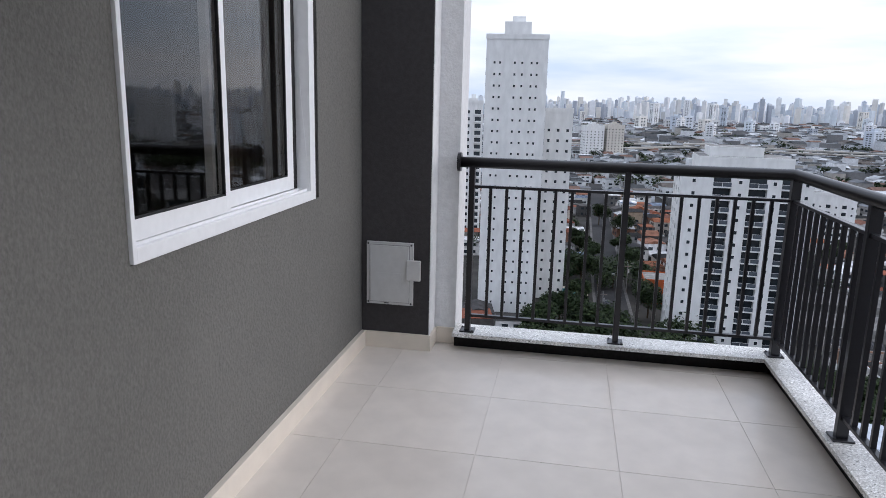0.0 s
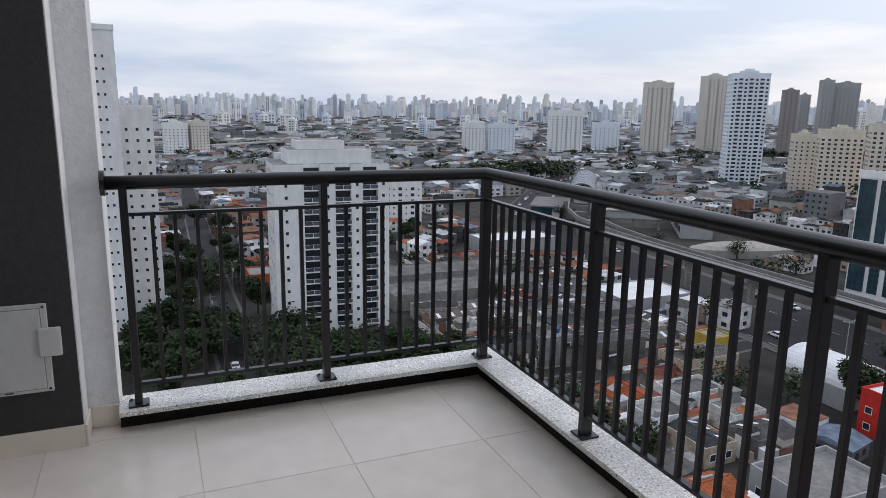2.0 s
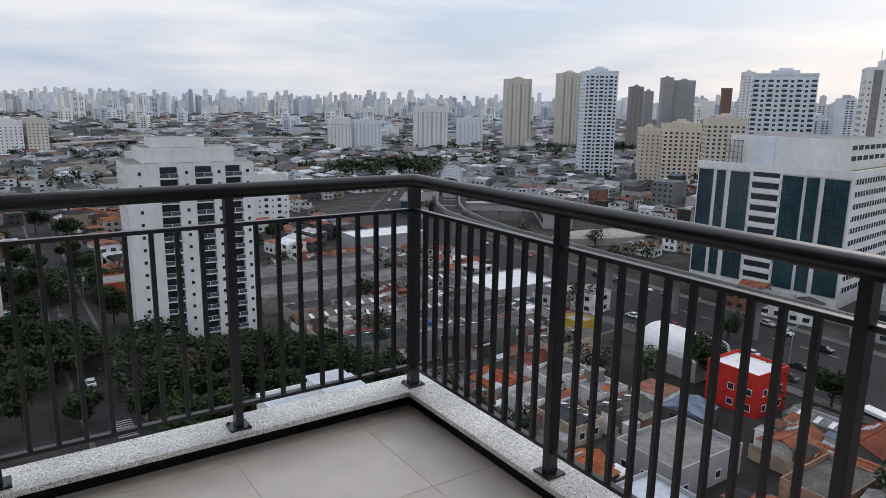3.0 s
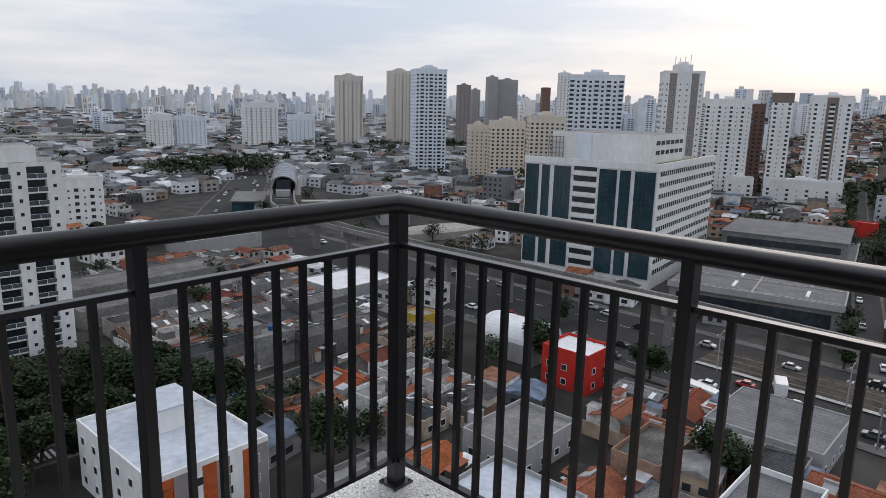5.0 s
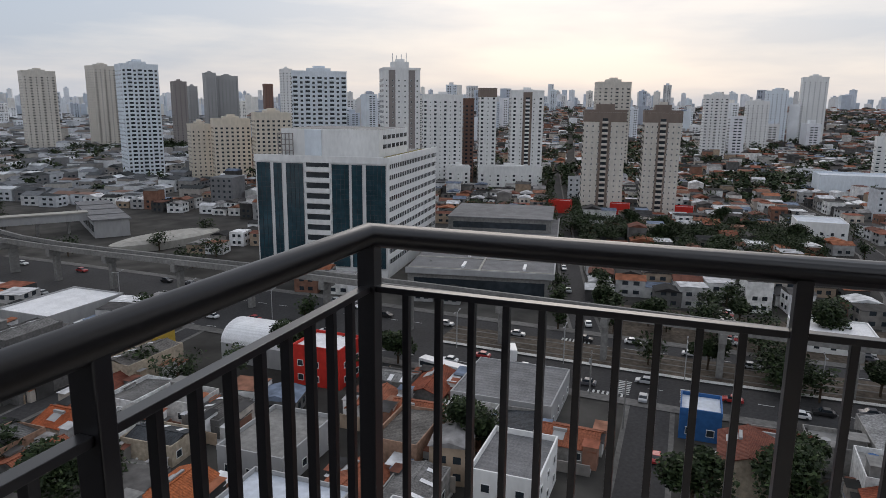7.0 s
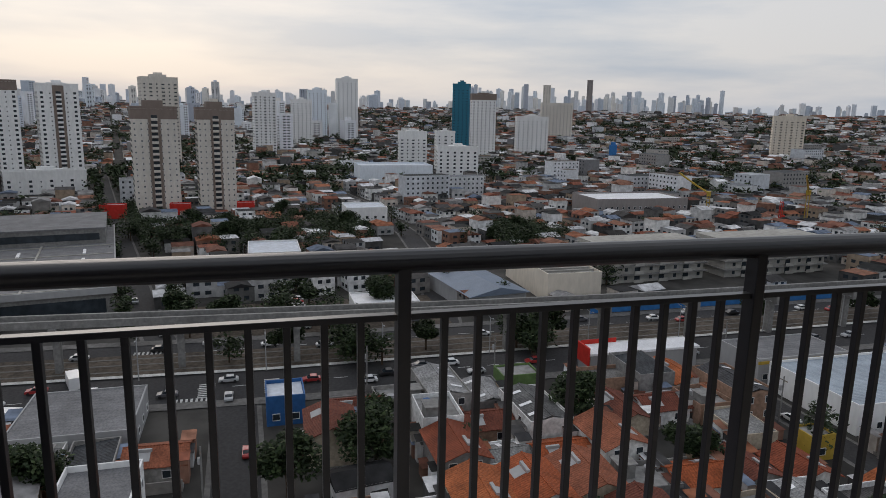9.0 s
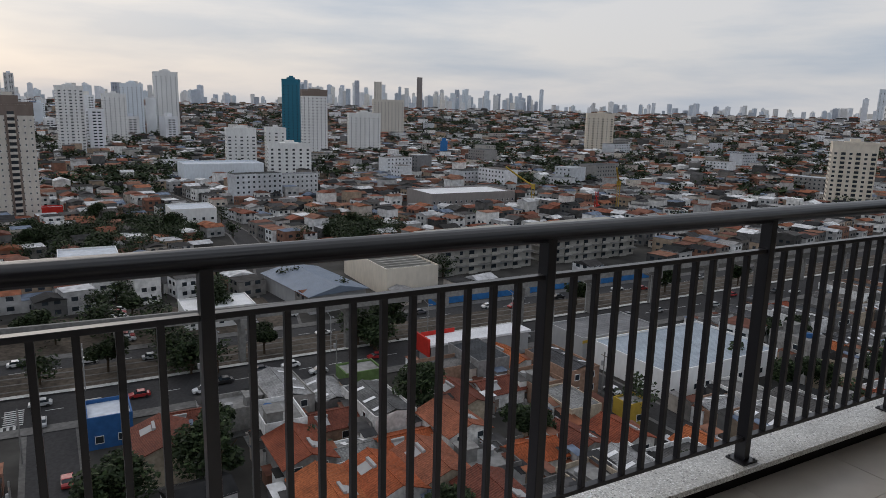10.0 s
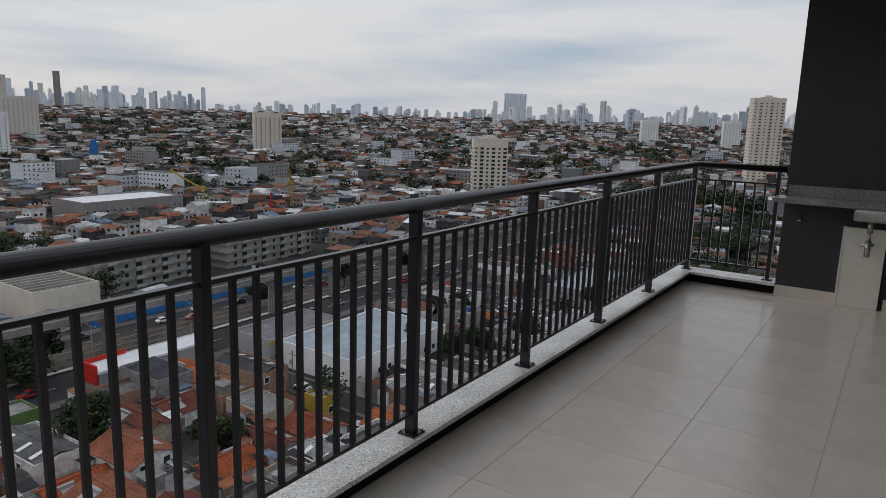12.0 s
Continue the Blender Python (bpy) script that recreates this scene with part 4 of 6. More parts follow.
BEAM_WEST = [(mono_x(y) - 2.3, y) for y in STRAIGHT] + [(156.8, 145), (157.2, 172), (158.2, 196), (160.6, 220), (165.8, 246), (175.5, 268), (188, 287), (199.5, 303), (246, 367)]
BEAM_EAST = [(mono_x(y) + 2.3, y) for y in STRAIGHT] + [(161.4, 145), (161.8, 172), (163.2, 196), (166.4, 218), (173.6, 243), (184, 262), (196.5, 280), (208, 296), (254.5, 360)]
guide = thing("monorail_guideway", "twin concrete monorail beams on tall piers above the avenue", "monorail")
for path, inner in ((BEAM_WEST, 1), (BEAM_EAST, -1)):
    b, wk = Shape(), Shape()
    for (xa, ya), (xb, yb) in zip(path, path[1:]):
        d = Vector((xb - xa, yb - ya)).normalized()
        nx_, ny_ = d.y * inner, -d.x * inner
        q = [[(x + nx_ * o, y + ny_ * o, MONO_Z + dz) for o, dz in ((-0.4, -1.6), (0.4, -1.6), (0.4, 0), (-0.4, 0))] for x, y in ((xa, ya), (xb, yb))]
        for j in range(4):
            b.quad((q[0][j], q[0][(j + 1) % 4], q[1][(j + 1) % 4], q[1][j]))
        w = [[(x + nx_ * o, y + ny_ * o, MONO_Z - 1.2) for o in (0.6, 1.7)] for x, y in ((xa, ya), (xb, yb))]
        wk.quad((w[0][0], w[1][0], w[1][1], w[0][1]))
    part("beam", b, CONCRETE, guide)
    part("walkway", wk, ASPHALT, guide)
pier = Shape().box(-0.9, 0.9, -0.7, 0.7, 0, 8.6).box(-3.2, 3.2, -0.8, 0.8, 8.6, 10.8).mesh("pier", CONCRETE, bevel=0.1)
for y in STRAIGHT + [145, 172, 196]:
    part("pier", pier, None, guide, m=pose(mono_x(y) + max(0, y - 140) * 0.03, y, GZ))
for x, y, turn in ((163.5, 219, -18), (169.7, 244.5, -25), (180, 265, -33), (192, 283.5, -36)):
    part("pier", pier, None, guide, m=pose(x, y, GZ, 0, 0, turn) @ Matrix.Diagonal((1.5, 1, 1, 1)))

station = thing("monorail_station", "monorail station under a grey barrel-vault roof", "station", pose(204, 300, GZ, 0, 0, -35.7))
vault = Shape()
for j in range(16):
    a0, a1 = math.pi * j / 16, math.pi * (j + 1) / 16
    p0, p1 = (-7.2 * math.cos(a0), 13 + 6.4 * math.sin(a0)), (-7.2 * math.cos(a1), 13 + 6.4 * math.sin(a1))
    vault.quad(((p0[0], 0, p0[1]), (p0[0], 80, p0[1]), (p1[0], 80, p1[1]), (p1[0], 0, p1[1])))
    vault.quad(((p0[0] * 0.96, 0, p0[1] - 0.4), (p1[0] * 0.96, 0, p1[1] - 0.4), (p1[0] * 0.96, 80, p1[1] - 0.4), (p0[0] * 0.96, 80, p0[1] - 0.4)))
    vault.quad(((p0[0], 0, p0[1]), (p1[0], 0, p1[1]), (p1[0] * 0.96, 0, p1[1] - 0.4), (p0[0] * 0.96, 0, p0[1] - 0.4)))
part("vault_roof", vault, STATION_ROOF, station)
for k in range(9):
    hoop = [(-7.3 * math.cos(math.pi * j / 12), k * 9.9, 13 + 6.5 * math.sin(math.pi * j / 12)) for j in range(13)]
    part("roof_rib", tube(hoop, 0.18, 5), GREY, station)
part("platform", Shape().box(-3.6, 3.6, -6, 82, 9.6, 12.6), GREY, station)
part("end_screen", Shape().box(-3.4, 3.4, 0.5, 0.8, 12.6, 17.5), FAR_GLASS, station)
part("concourse", Shape().box(-9, 9, 2, 76, 0, 9.4), TAUPE, station)
part("side_hall", Shape().box(-25, -9.2, -6, 30, 0, 7.0), TEAL_GLASS, station, "dark glazed ticket hall")
part("side_roof", Shape().box(-26, -9.1, -7, 31, 7.0, 7.7), CONCRETE, station)
part("stair_ramp", Shape().quad(((-14, -20, 0.2), (-10, -20, 0.2), (-10, -6, 7.0), (-14, -6, 7.0))).quad(((-14, -6, 6.6), (-10, -6, 6.6), (-10, -20, -0.2), (-14, -20, -0.2))), CONCRETE, station)
part("footbridge", Shape().box(9, 46, -22, -17, 5.6, 9.0), GREY, station)
part("footbridge_roof", Shape().box(9, 46, -22.6, -16.4, 9.0, 9.5), PALE_CONCRETE, station)
for x in (14, 26, 38):
    part("footbridge_pier", Shape().box(x - 0.6, x + 0.6, -20.5, -18.5, 0, 5.6), CONCRETE, station)
part("terminal_hall", Shape().box(46, 60, -38, 22, 0, 7.4), GREY, station)
for k in range(4):
    part("terminal_roof", Shape().box(45.2, 60.8, -38.6 + k * 15.2, -24.4 + k * 15.2, 7.4 + k * 0.25, 8.0 + k * 0.25), TERMINAL_ROOF, station)
for k in range(6):
    part("ribbon_window", Shape().box(45.93, 46.05, -36 + k * 9.6, -28.5 + k * 9.6, 2.2, 5.2), FAR_GLASS, station)
oval = thing("oval_roof", "low cream oval roof beside the monorail", "building", pose(222, 206, GZ, 0, 0, -14))
deck, rings_ = Shape(), ((1.0, 0.0), (1.0, 3.0), (0.8, 4.0), (0.45, 4.5))
for (r0, h0), (r1, h1) in zip(rings_, rings_[1:]):
    for j in range(28):
        a0, a1 = 2 * math.pi * j / 28, 2 * math.pi * (j + 1) / 28
        deck.quad(((25 * r0 * math.cos(a0), 9 * r0 * math.sin(a0), h0), (25 * r0 * math.cos(a1), 9 * r0 * math.sin(a1), h0), (25 * r1 * math.cos(a1), 9 * r1 * math.sin(a1), h1), (25 * r1 * math.cos(a0), 9 * r1 * math.sin(a0), h1)))
deck.quad([(25 * 0.45 * math.cos(2 * math.pi * j / 28), 9 * 0.45 * math.sin(2 * math.pi * j / 28), 4.5) for j in range(28)])
part("roof", deck, PALE_CONCRETE, oval)

# curving viaduct in the valley
for k, pts in enumerate(([(60, 830), (130, 900), (230, 930), (330, 905), (420, 870)], [(90, 980), (160, 905), (240, 860), (330, 840)], [(-10, 900), (90, 945), (190, 1000)])):
    v = thing("road_viaduct", "pale concrete road viaduct curving through the valley", "viaduct")
    s = Shape()
    for (xa, ya), (xb, yb) in zip(pts, pts[1:]):
        d = Vector((xb - xa, yb - ya)).normalized()
        nx, ny_ = -d.y * 6, d.x * 6
        for zt, zb in ((-46, -47.6),):
            s.quad(((xa + nx, ya + ny_, zt), (xa - nx, ya - ny_, zt), (xb - nx, yb - ny_, zt), (xb + nx, yb + ny_, zt)))
            s.quad(((xa - nx, ya - ny_, zt), (xa - nx, ya - ny_, zb), (xb - nx, yb - ny_, zb), (xb - nx, yb - ny_, zt)))
            s.quad(((xa + nx, ya + ny_, zt), (xb + nx, yb + ny_, zt), (xb + nx, yb + ny_, zb), (xa + nx, ya + ny_, zb)))
    part("deck", s, PALE_CONCRETE, v)
    for x, y in pts:
        part("pier", Shape().box(x - 1.5, x + 1.5, y - 1, y + 1, GZ - 0.2, -47.5), CONCRETE, v)

# ---- special low buildings ----
def low_building(name, label, x0, x1, y0, y1, top, wall_mat, roof_mat, parapet=0.6, wins=True, group=""):
    """A flat-roofed block with parapet, windows and a door towards the street."""
    z = ground_z((x0 + x1) / 2, (y0 + y1) / 2)
    t = thing(name, label, "building", pose((x0 + x1) / 2, (y0 + y1) / 2, z), group)
    w, d, h = x1 - x0, y1 - y0, top - z
    part("wall", Shape().box(-w / 2, w / 2, -d / 2, d / 2, -0.5, h), wall_mat, t)
    part("roof", Shape().box(-w / 2 + 0.25, w / 2 - 0.25, -d / 2 + 0.25, d / 2 - 0.25, h, h + 0.12), roof_mat, t)
    part("parapet", ring_xy(Shape(), -w / 2 - 0.03, w / 2 + 0.03, -d / 2 - 0.03, d / 2 + 0.03, h - 0.02, h + parapet, 0.26), wall_mat, t)
    if wins:
        cw_ = shared(("win", 1.2), lambda: window_mesh(1.2, 1.2))
        for i in range(max(1, int(h / 3.2))):
            for j in range(max(1, int(d / 3.5))):
                part("window", cw_, None, t, m=pose(-w / 2, -d / 2 + (j + 0.5) * d / max(1, int(d / 3.5)), 1.1 + i * 3.1, 0, 0, -90))
            for j in range(max(1, int(w / 4))):
                part("window", cw_, None, t, m=pose(-w / 2 + (j + 0.5) * w / max(1, int(w / 4)), -d / 2, 1.1 + i * 3.1))
    KEEP.append((x0 - 1, x1 + 1, y0 - 1, y1 + 1))
    return t


def ring_xy(s, x0, x1, y0, y1, z0, z1, w):
    s.box(x0, x1, y0, y0 + w, z0, z1).box(x0, x1, y1 - w, y1, z0, z1)
    s.box(x0, x0 + w, y0 + w, y1 - w, z0, z1).box(x1 - w, x1, y0 + w, y1 - w, z0, z1)
    return s


PALE_ROOF = material("white_roof_coating", (0.52, 0.56, 0.62), 0.6, grain=0.8, amount=0.15, stain=0.2)
club = low_building("flat_building", "white flat-roofed building with a stair tower and striped side", 33, 50, 81, 105, -46, WHITE, PALE_ROOF, 0.7)
part("stair_tower", Shape().box(-1.5, 4.5, 0, 7.5, 10, 13.6), WHITE, club, bevel=0.05)
part("stair_roof", Shape().box(-1.8, 4.8, -0.3, 7.8, 13.6, 13.8), PALE_ROOF, club)
for j in range(3):
    part("stripe", Shape().box(-7.6 + j * 6, -5.6 + j * 6, -12.1, -11.95, -0.2, 9.9), ORANGE_PAINT, club, "orange painted stripe")
    part("stripe", Shape().box(-5.6 + j * 6, -3.6 + j * 6, -12.08, -11.95, -0.2, 9.9), TAUPE, club, "grey painted stripe")
red = low_building("red_building", "bright red two-storey shop building with a grey roof", 116, 126, 68, 79, -48, RED_PAINT, WHITE_SHEET, 0.7)
low_building("yellow_building", "yellow painted corner building", 113, 119, 112, 118, -49, YELLOW_PAINT, ROOFSLAB, 0.5)
low_building("blue_shop", "blue painted corner shop with a white parapet", 120, 128, -4.5, 2.5, -51, BLUE_PAINT, PALE_ROOF, 0.8)
low_building("concrete_house", "white parapeted house with a grey sheet roof", 84, 98, 20, 30, -49.5, WHITE, TERMINAL_ROOF, 1.0)
low_building("green_house", "house with a bright green painted wall", 122, 128, -52, -44, -51.5, GREEN_PAINT, ROOFSLAB, 0.5)
low_building("white_hall", "big white hall with a blue-grey front", 500, 530, -127, -72, -41, BLUEWHITE, PALE_ROOF, 1.2, False)
low_building("large_shed", "dark shed with a white roof edge", 344, 376, -240, -182, -47, TAUPE, WHITE_SHEET, 1.0)
store = low_building("cream_store", "cream rendered store with an open trussed roof", 186, 222, -100, -82, -48, CREAM, ASPHALT, 1.2, False)
for k in range(11):
    part("roof_truss", Shape().box(-16.5 + k * 3.2, -15.9 + k * 3.2, -8.7, 8.7, 8.3, 9.0), PALE_CONCRETE, store)
low_building("corner_store", "white low store beside the avenue", 178, 190, -40, -22, -51, WHITE, WHITE_SHEET, 0.5)
low_building("white_clinic", "white two-storey building on the far block", 330, 350, -60, -40, -47, WHITE, PALE_ROOF, 0.7)
low_building("white_clinic", "white two-storey building on the far block", 240, 262, -12, 6, -49, WHITE, PALE_ROOF, 0.7)
low_building("red_annex", "low red-walled annex beside the twin towers", 372, 378, 35, 45, -49.5, RED_PAINT, PALE_ROOF, 0.7, False)
low_building("red_annex", "low red-walled annex beside the twin towers", 374, 380, 3, 12, -49.5, RED_PAINT, PALE_ROOF, 0.7, False)
low_building("red_annex", "low red-walled annex beside the twin towers", 372, 378, 66, 78, -49.5, RED_PAINT, PALE_ROOF, 0.7, False)
low_building("school_building", "long white school block among trees", 52, 86, 262, 274, -47, WHITE, WHITE_SHEET, 0.6)
low_building("brick_house", "orange-red rendered house beside the street", 24, 33, 205, 216, -49, ORANGE_PAINT, ROOFSLAB, 0.5)

LIGHT_SHEET = ribbed("light_metal_sheet", (0.33, 0.38, 0.43), 0.6, 0, 0.5, amount=0.25)
low_building("workshop", "large workshop with a pale blue-grey roof and white walls", 92, 115, -137, -102, -50.5, WHITE, LIGHT_SHEET, 0.6)
gstore = low_building("grey_store", "grey store with a wide grey sheet roof", 117, 130, -125, -101, -50.5, GREY, TERMINAL_ROOF, 0.4)
part("fascia", Shape().box(-6.7, -6.56, -12.2, 12.2, 4.6, 5.3), YELLOW_PAINT, gstore, "yellow painted fascia")
low_building("station_shed", "long white-roofed shed near the monorail station", 118, 150, 237, 253, -50.5, GREY, WHITE_SHEET, 0.5, False)
low_building("workshop", "long shed with a grey metal roof", 78, 92, -232, -196, -51, GREY, LIGHT_SHEET, 0.5)
low_building("yellow_house", "house with yellow painted walls", 86, 90.5, -91, -86, -51.8, YELLOW_PAINT, ROOFSLAB, 0.5)
low_building("walled_yard", "white walled yard building with a pale roof", 62, 76, -176, -156, -52, WHITE, ROOFSLAB, 0.9, False)
low_building("grey_roof_store", "grey store with a wide grey sheet roof", 113, 132, 24, 43, -51, GREY, TERMINAL_ROOF, 0.3)
low_building("pale_roof_house", "concrete house with a pale flat roof", 62, 76, 44, 60, -51, GREY, PALE_ROOF, 0.8)
low_building("pale_roof_house", "concrete house with a worn flat roof", 80, 96, 58, 70, -51.5, GREY, CONCRETE, 0.8)
low_building("row_shed", "long grey shed beside the railway yard", 60, 110, 178, 192, -51.5, CONCRETE, SHEET, 0.4, False)
low_building("blue_shed", "small shed with bright blue walls", 57, 63, 107, 113, -52.8, BLUE_PAINT, BLUE_SHEET, 0.3, False)
low_building("row_shed", "long grey shed beside the railway yard", 60, 112, 196, 210, -50.5, CONCRETE, SHEET, 0.4, False)
low_building("white_shed", "large white-roofed shed near the station", 118, 142, 150, 168, -51, GREY, WHITE_SHEET, 0.5, False)

# arched white hall
hallr = thing("arched_hall", "white arched membrane hall beside the avenue", "building", pose(127, 93, GZ))
arch = Shape()
for j in range(14):
    a0, a1 = math.pi * j / 14, math.pi * (j + 1) / 14
    p0, p1 = (-6 * math.cos(a0), 4.5 + 4 * math.sin(a0)), (-6 * math.cos(a1), 4.5 + 4 * math.sin(a1))
    arch.quad(((p0[0], -8, p0[1]), (p0[0], 8, p0[1]), (p1[0], 8, p1[1]), (p1[0], -8, p1[1])))
arch.quad([(-6 * math.cos(math.pi * j / 14), -8, 4.5 + 4 * math.sin(math.pi * j / 14)) for j in range(15)])
arch.quad([(-6 * math.cos(math.pi * j / 14), 8, 4.5 + 4 * math.sin(math.pi * j / 14)) for j in range(15)][::-1])
part("roof", arch, WHITE_SHEET, hallr)
part("wall", Shape().box(-6, 6, -8, 8, -0.3, 4.5), GREY, hallr)

# long white canopy by the avenue
tent = thing("street_canopy", "long white canopy roof beside the avenue", "canopy", pose(132.5, -81, GZ))
part("roof", Shape().box(-3.2, 3.2, -14, 14, 4.6, 5.2), WHITE_SHEET, tent, bevel=0.1)
part("wall", Shape().box(-2.8, 2.8, -13.6, 13.6, -0.2, 4.6), GREY, tent)
part("end_sign", Shape().box(-3.3, 3.3, 14.05, 14.5, 2.5, 6.6), RED_PAINT, tent, "red sign panel")
part("side_sign", Shape().box(3.22, 3.4, 4, 13, 3.6, 6.2), RED_PAINT, tent)

hoard = thing("site_hoarding", "long blue hoarding along the building site", "hoarding", pose(173.5, -140, GZ))
for j in range(20):
    part("panel", Shape().box(-0.15, 0.15, -50 + j * 5, -45.05 + j * 5, -0.2, 4.2), HOARDING, hoard)

bshed = thing("steel_shed", "low shed with a blue-grey metal gable roof", "shed", pose(196, -62, GZ, 0, 0, 8))
part("wall", Shape().box(-16, 16, -9, 9, -0.3, 5.5), GREY, bshed)
gable = Shape().quad(((-17, -10, 5.4), (17, -10, 5.4), (17, 0, 7.6), (-17, 0, 7.6))).quad(((-17, 0, 7.6), (17, 0, 7.6), (17, 10, 5.4), (-17, 10, 5.4))).quad(((-17, -10, 5.4), (-17, 0, 7.6), (-17, 10, 5.4))).quad(((17, -10, 5.4), (17, 10, 5.4), (17, 0, 7.6)))
part("roof", gable, BLUE_SHEET, bshed)

# building site: unfinished concrete blocks and cranes
for cx, cy, hh, ln in ((213, -130, 13.5, 42), (214, -182, 13.5, 46)):
    site = thing("unfinished_block", "grey unfinished concrete apartment block", "building", pose(cx, cy, GZ, 0, 0, 3))
    part("core", Shape().box(-8, 9, -ln / 2, ln / 2, -0.3, hh), PALE_CONCRETE, site)
    for i in range(int(hh / 3)):
        part("slab", Shape().box(-9.4, 9.4, -ln / 2 - 0.8, ln / 2 + 0.8, i * 3 + 2.8, i * 3 + 3.1), CONCRETE, site)
        for j in range(int(ln / 5)):
            part("opening", Shape().box(-8.08, -7.9, -ln / 2 + 1.4 + j * 5, -ln / 2 + (3.6 if j % 2 else 2.6) + j * 5, i * 3 + (0.3 if j % 2 else 1.0), i * 3 + 2.3), FAR_GLASS, site)
            if j % 2:
                part("balcony_wall", Shape().box(-9.4, -9.2, -ln / 2 + 0.6 + j * 5, -ln / 2 + 4.4 + j * 5, i * 3 + 0.1, i * 3 + 1.2), PALE_CONCRETE, site)
for cx, cy, jib in ((309.6, -228, 50), (308.5, -290.8, 130)):
    crane = thing("tower_crane", "yellow lattice crane on the building site", "crane", pose(cx, cy, ground_z(cx, cy), 0, 0, jib))
    lat = Shape()
    for j in range(9):
        lat.box(-0.8, 0.8, -0.8, -0.6, j * 2, j * 2 + 0.25).box(-0.8, 0.8, 0.6, 0.8, j * 2, j * 2 + 0.25)
    for a in (-0.8, 0.6):
        for b in (-0.8, 0.6):
            lat.box(a, a + 0.25, b, b + 0.25, 0, 18)
    part("mast", lat, YELLOW_PAINT, crane)
    part("jib", tube([(0, 0, 17), (7, 0, 21), (16, 0, 27)], 0.5, 5), YELLOW_PAINT, crane)
    part("cabin", Shape().box(-1, 1, -1.2, 1.2, 15.5, 18), YELLOW_PAINT, crane)

hoist = thing("site_hoist", "red lattice hoist mast on the building site", "hoist", pose(303.7, -269.7, ground_z(303.7, -269.7)))
for a in (-0.7, 0.5):
    for b in (-0.7, 0.5):
        part("leg", Shape().box(a, a + 0.22, b, b + 0.22, -0.3, 13), RED_PAINT, hoist)
for k in range(7):
    part("brace", Shape().box(-0.7, 0.72, -0.7, 0.72, k * 2, k * 2 + 0.25), RED_PAINT, hoist)
part("cage", Shape().box(-2.2, -0.75, -0.9, 0.9, 3, 5.6), RED_PAINT, hoist)
silo = thing("blue_tower", "bright blue tower block on the hillside", "tower", pose(678.8, -376.5, ground_z(678.8, -376.5), 0, 0, -30))
part("wall", Shape().box(-4.5, 4.5, -4, 4, -0.5, 19), HOARDING, silo)
part("cap", Shape().box(-2.5, 2.5, -2.5, 2.5, 19, 22), HOARDING, silo)
part("side_block", Shape().box(4.5, 8, -3, 3, -0.5, 9), BLUEWHITE, silo)
pool = thing("swimming_pool", "small turquoise swimming pool with a pale deck", "pool", pose(2, 207, GZ))
part("deck", Shape().box(-6, 6, -7, 7, 0, 1.2), CREAM, pool, bevel=0.1)
wt = Shape()
wt.quad([(3.4 * math.cos(2 * math.pi * j / 20), 4.6 * math.sin(2 * math.pi * j / 20), 1.22) for j in range(20)])
part("water", wt, WATER, pool)


# ---- houses ----
def clay_roof(w, d, h, rise, over=0.5):
    s = Shape()
    for dz in (0.0, -0.14):
        a = [(-w / 2 - over, -d / 2 - over, h + dz - 0.12), (w / 2 + over, -d / 2 - over, h + dz - 0.12), (w / 2 + over, 0, h + rise + dz), (-w / 2 - over, 0, h + rise + dz)]
        b = [(x, -y, z) for x, y, z in a]
        s.quad(a if dz == 0 else a[::-1])
        s.quad(b[::-1] if dz == 0 else b)
    for sx_ in (-1, 1):
        x = sx_ * (w / 2 + over)
        s.quad(((x, -d / 2 - over, h - 0.12), (x, -d / 2 - over, h - 0.26), (x, 0, h + rise - 0.14), (x, 0, h + rise)))
        s.quad(((x, d / 2 + over, h - 0.12), (x, 0, h + rise), (x, 0, h + rise - 0.14), (x, d / 2 + over, h - 0.26)))
    s.box(-w / 2 - over, w / 2 + over, -0.12, 0.12, h + rise - 0.03, h + rise + 0.09)
    return s


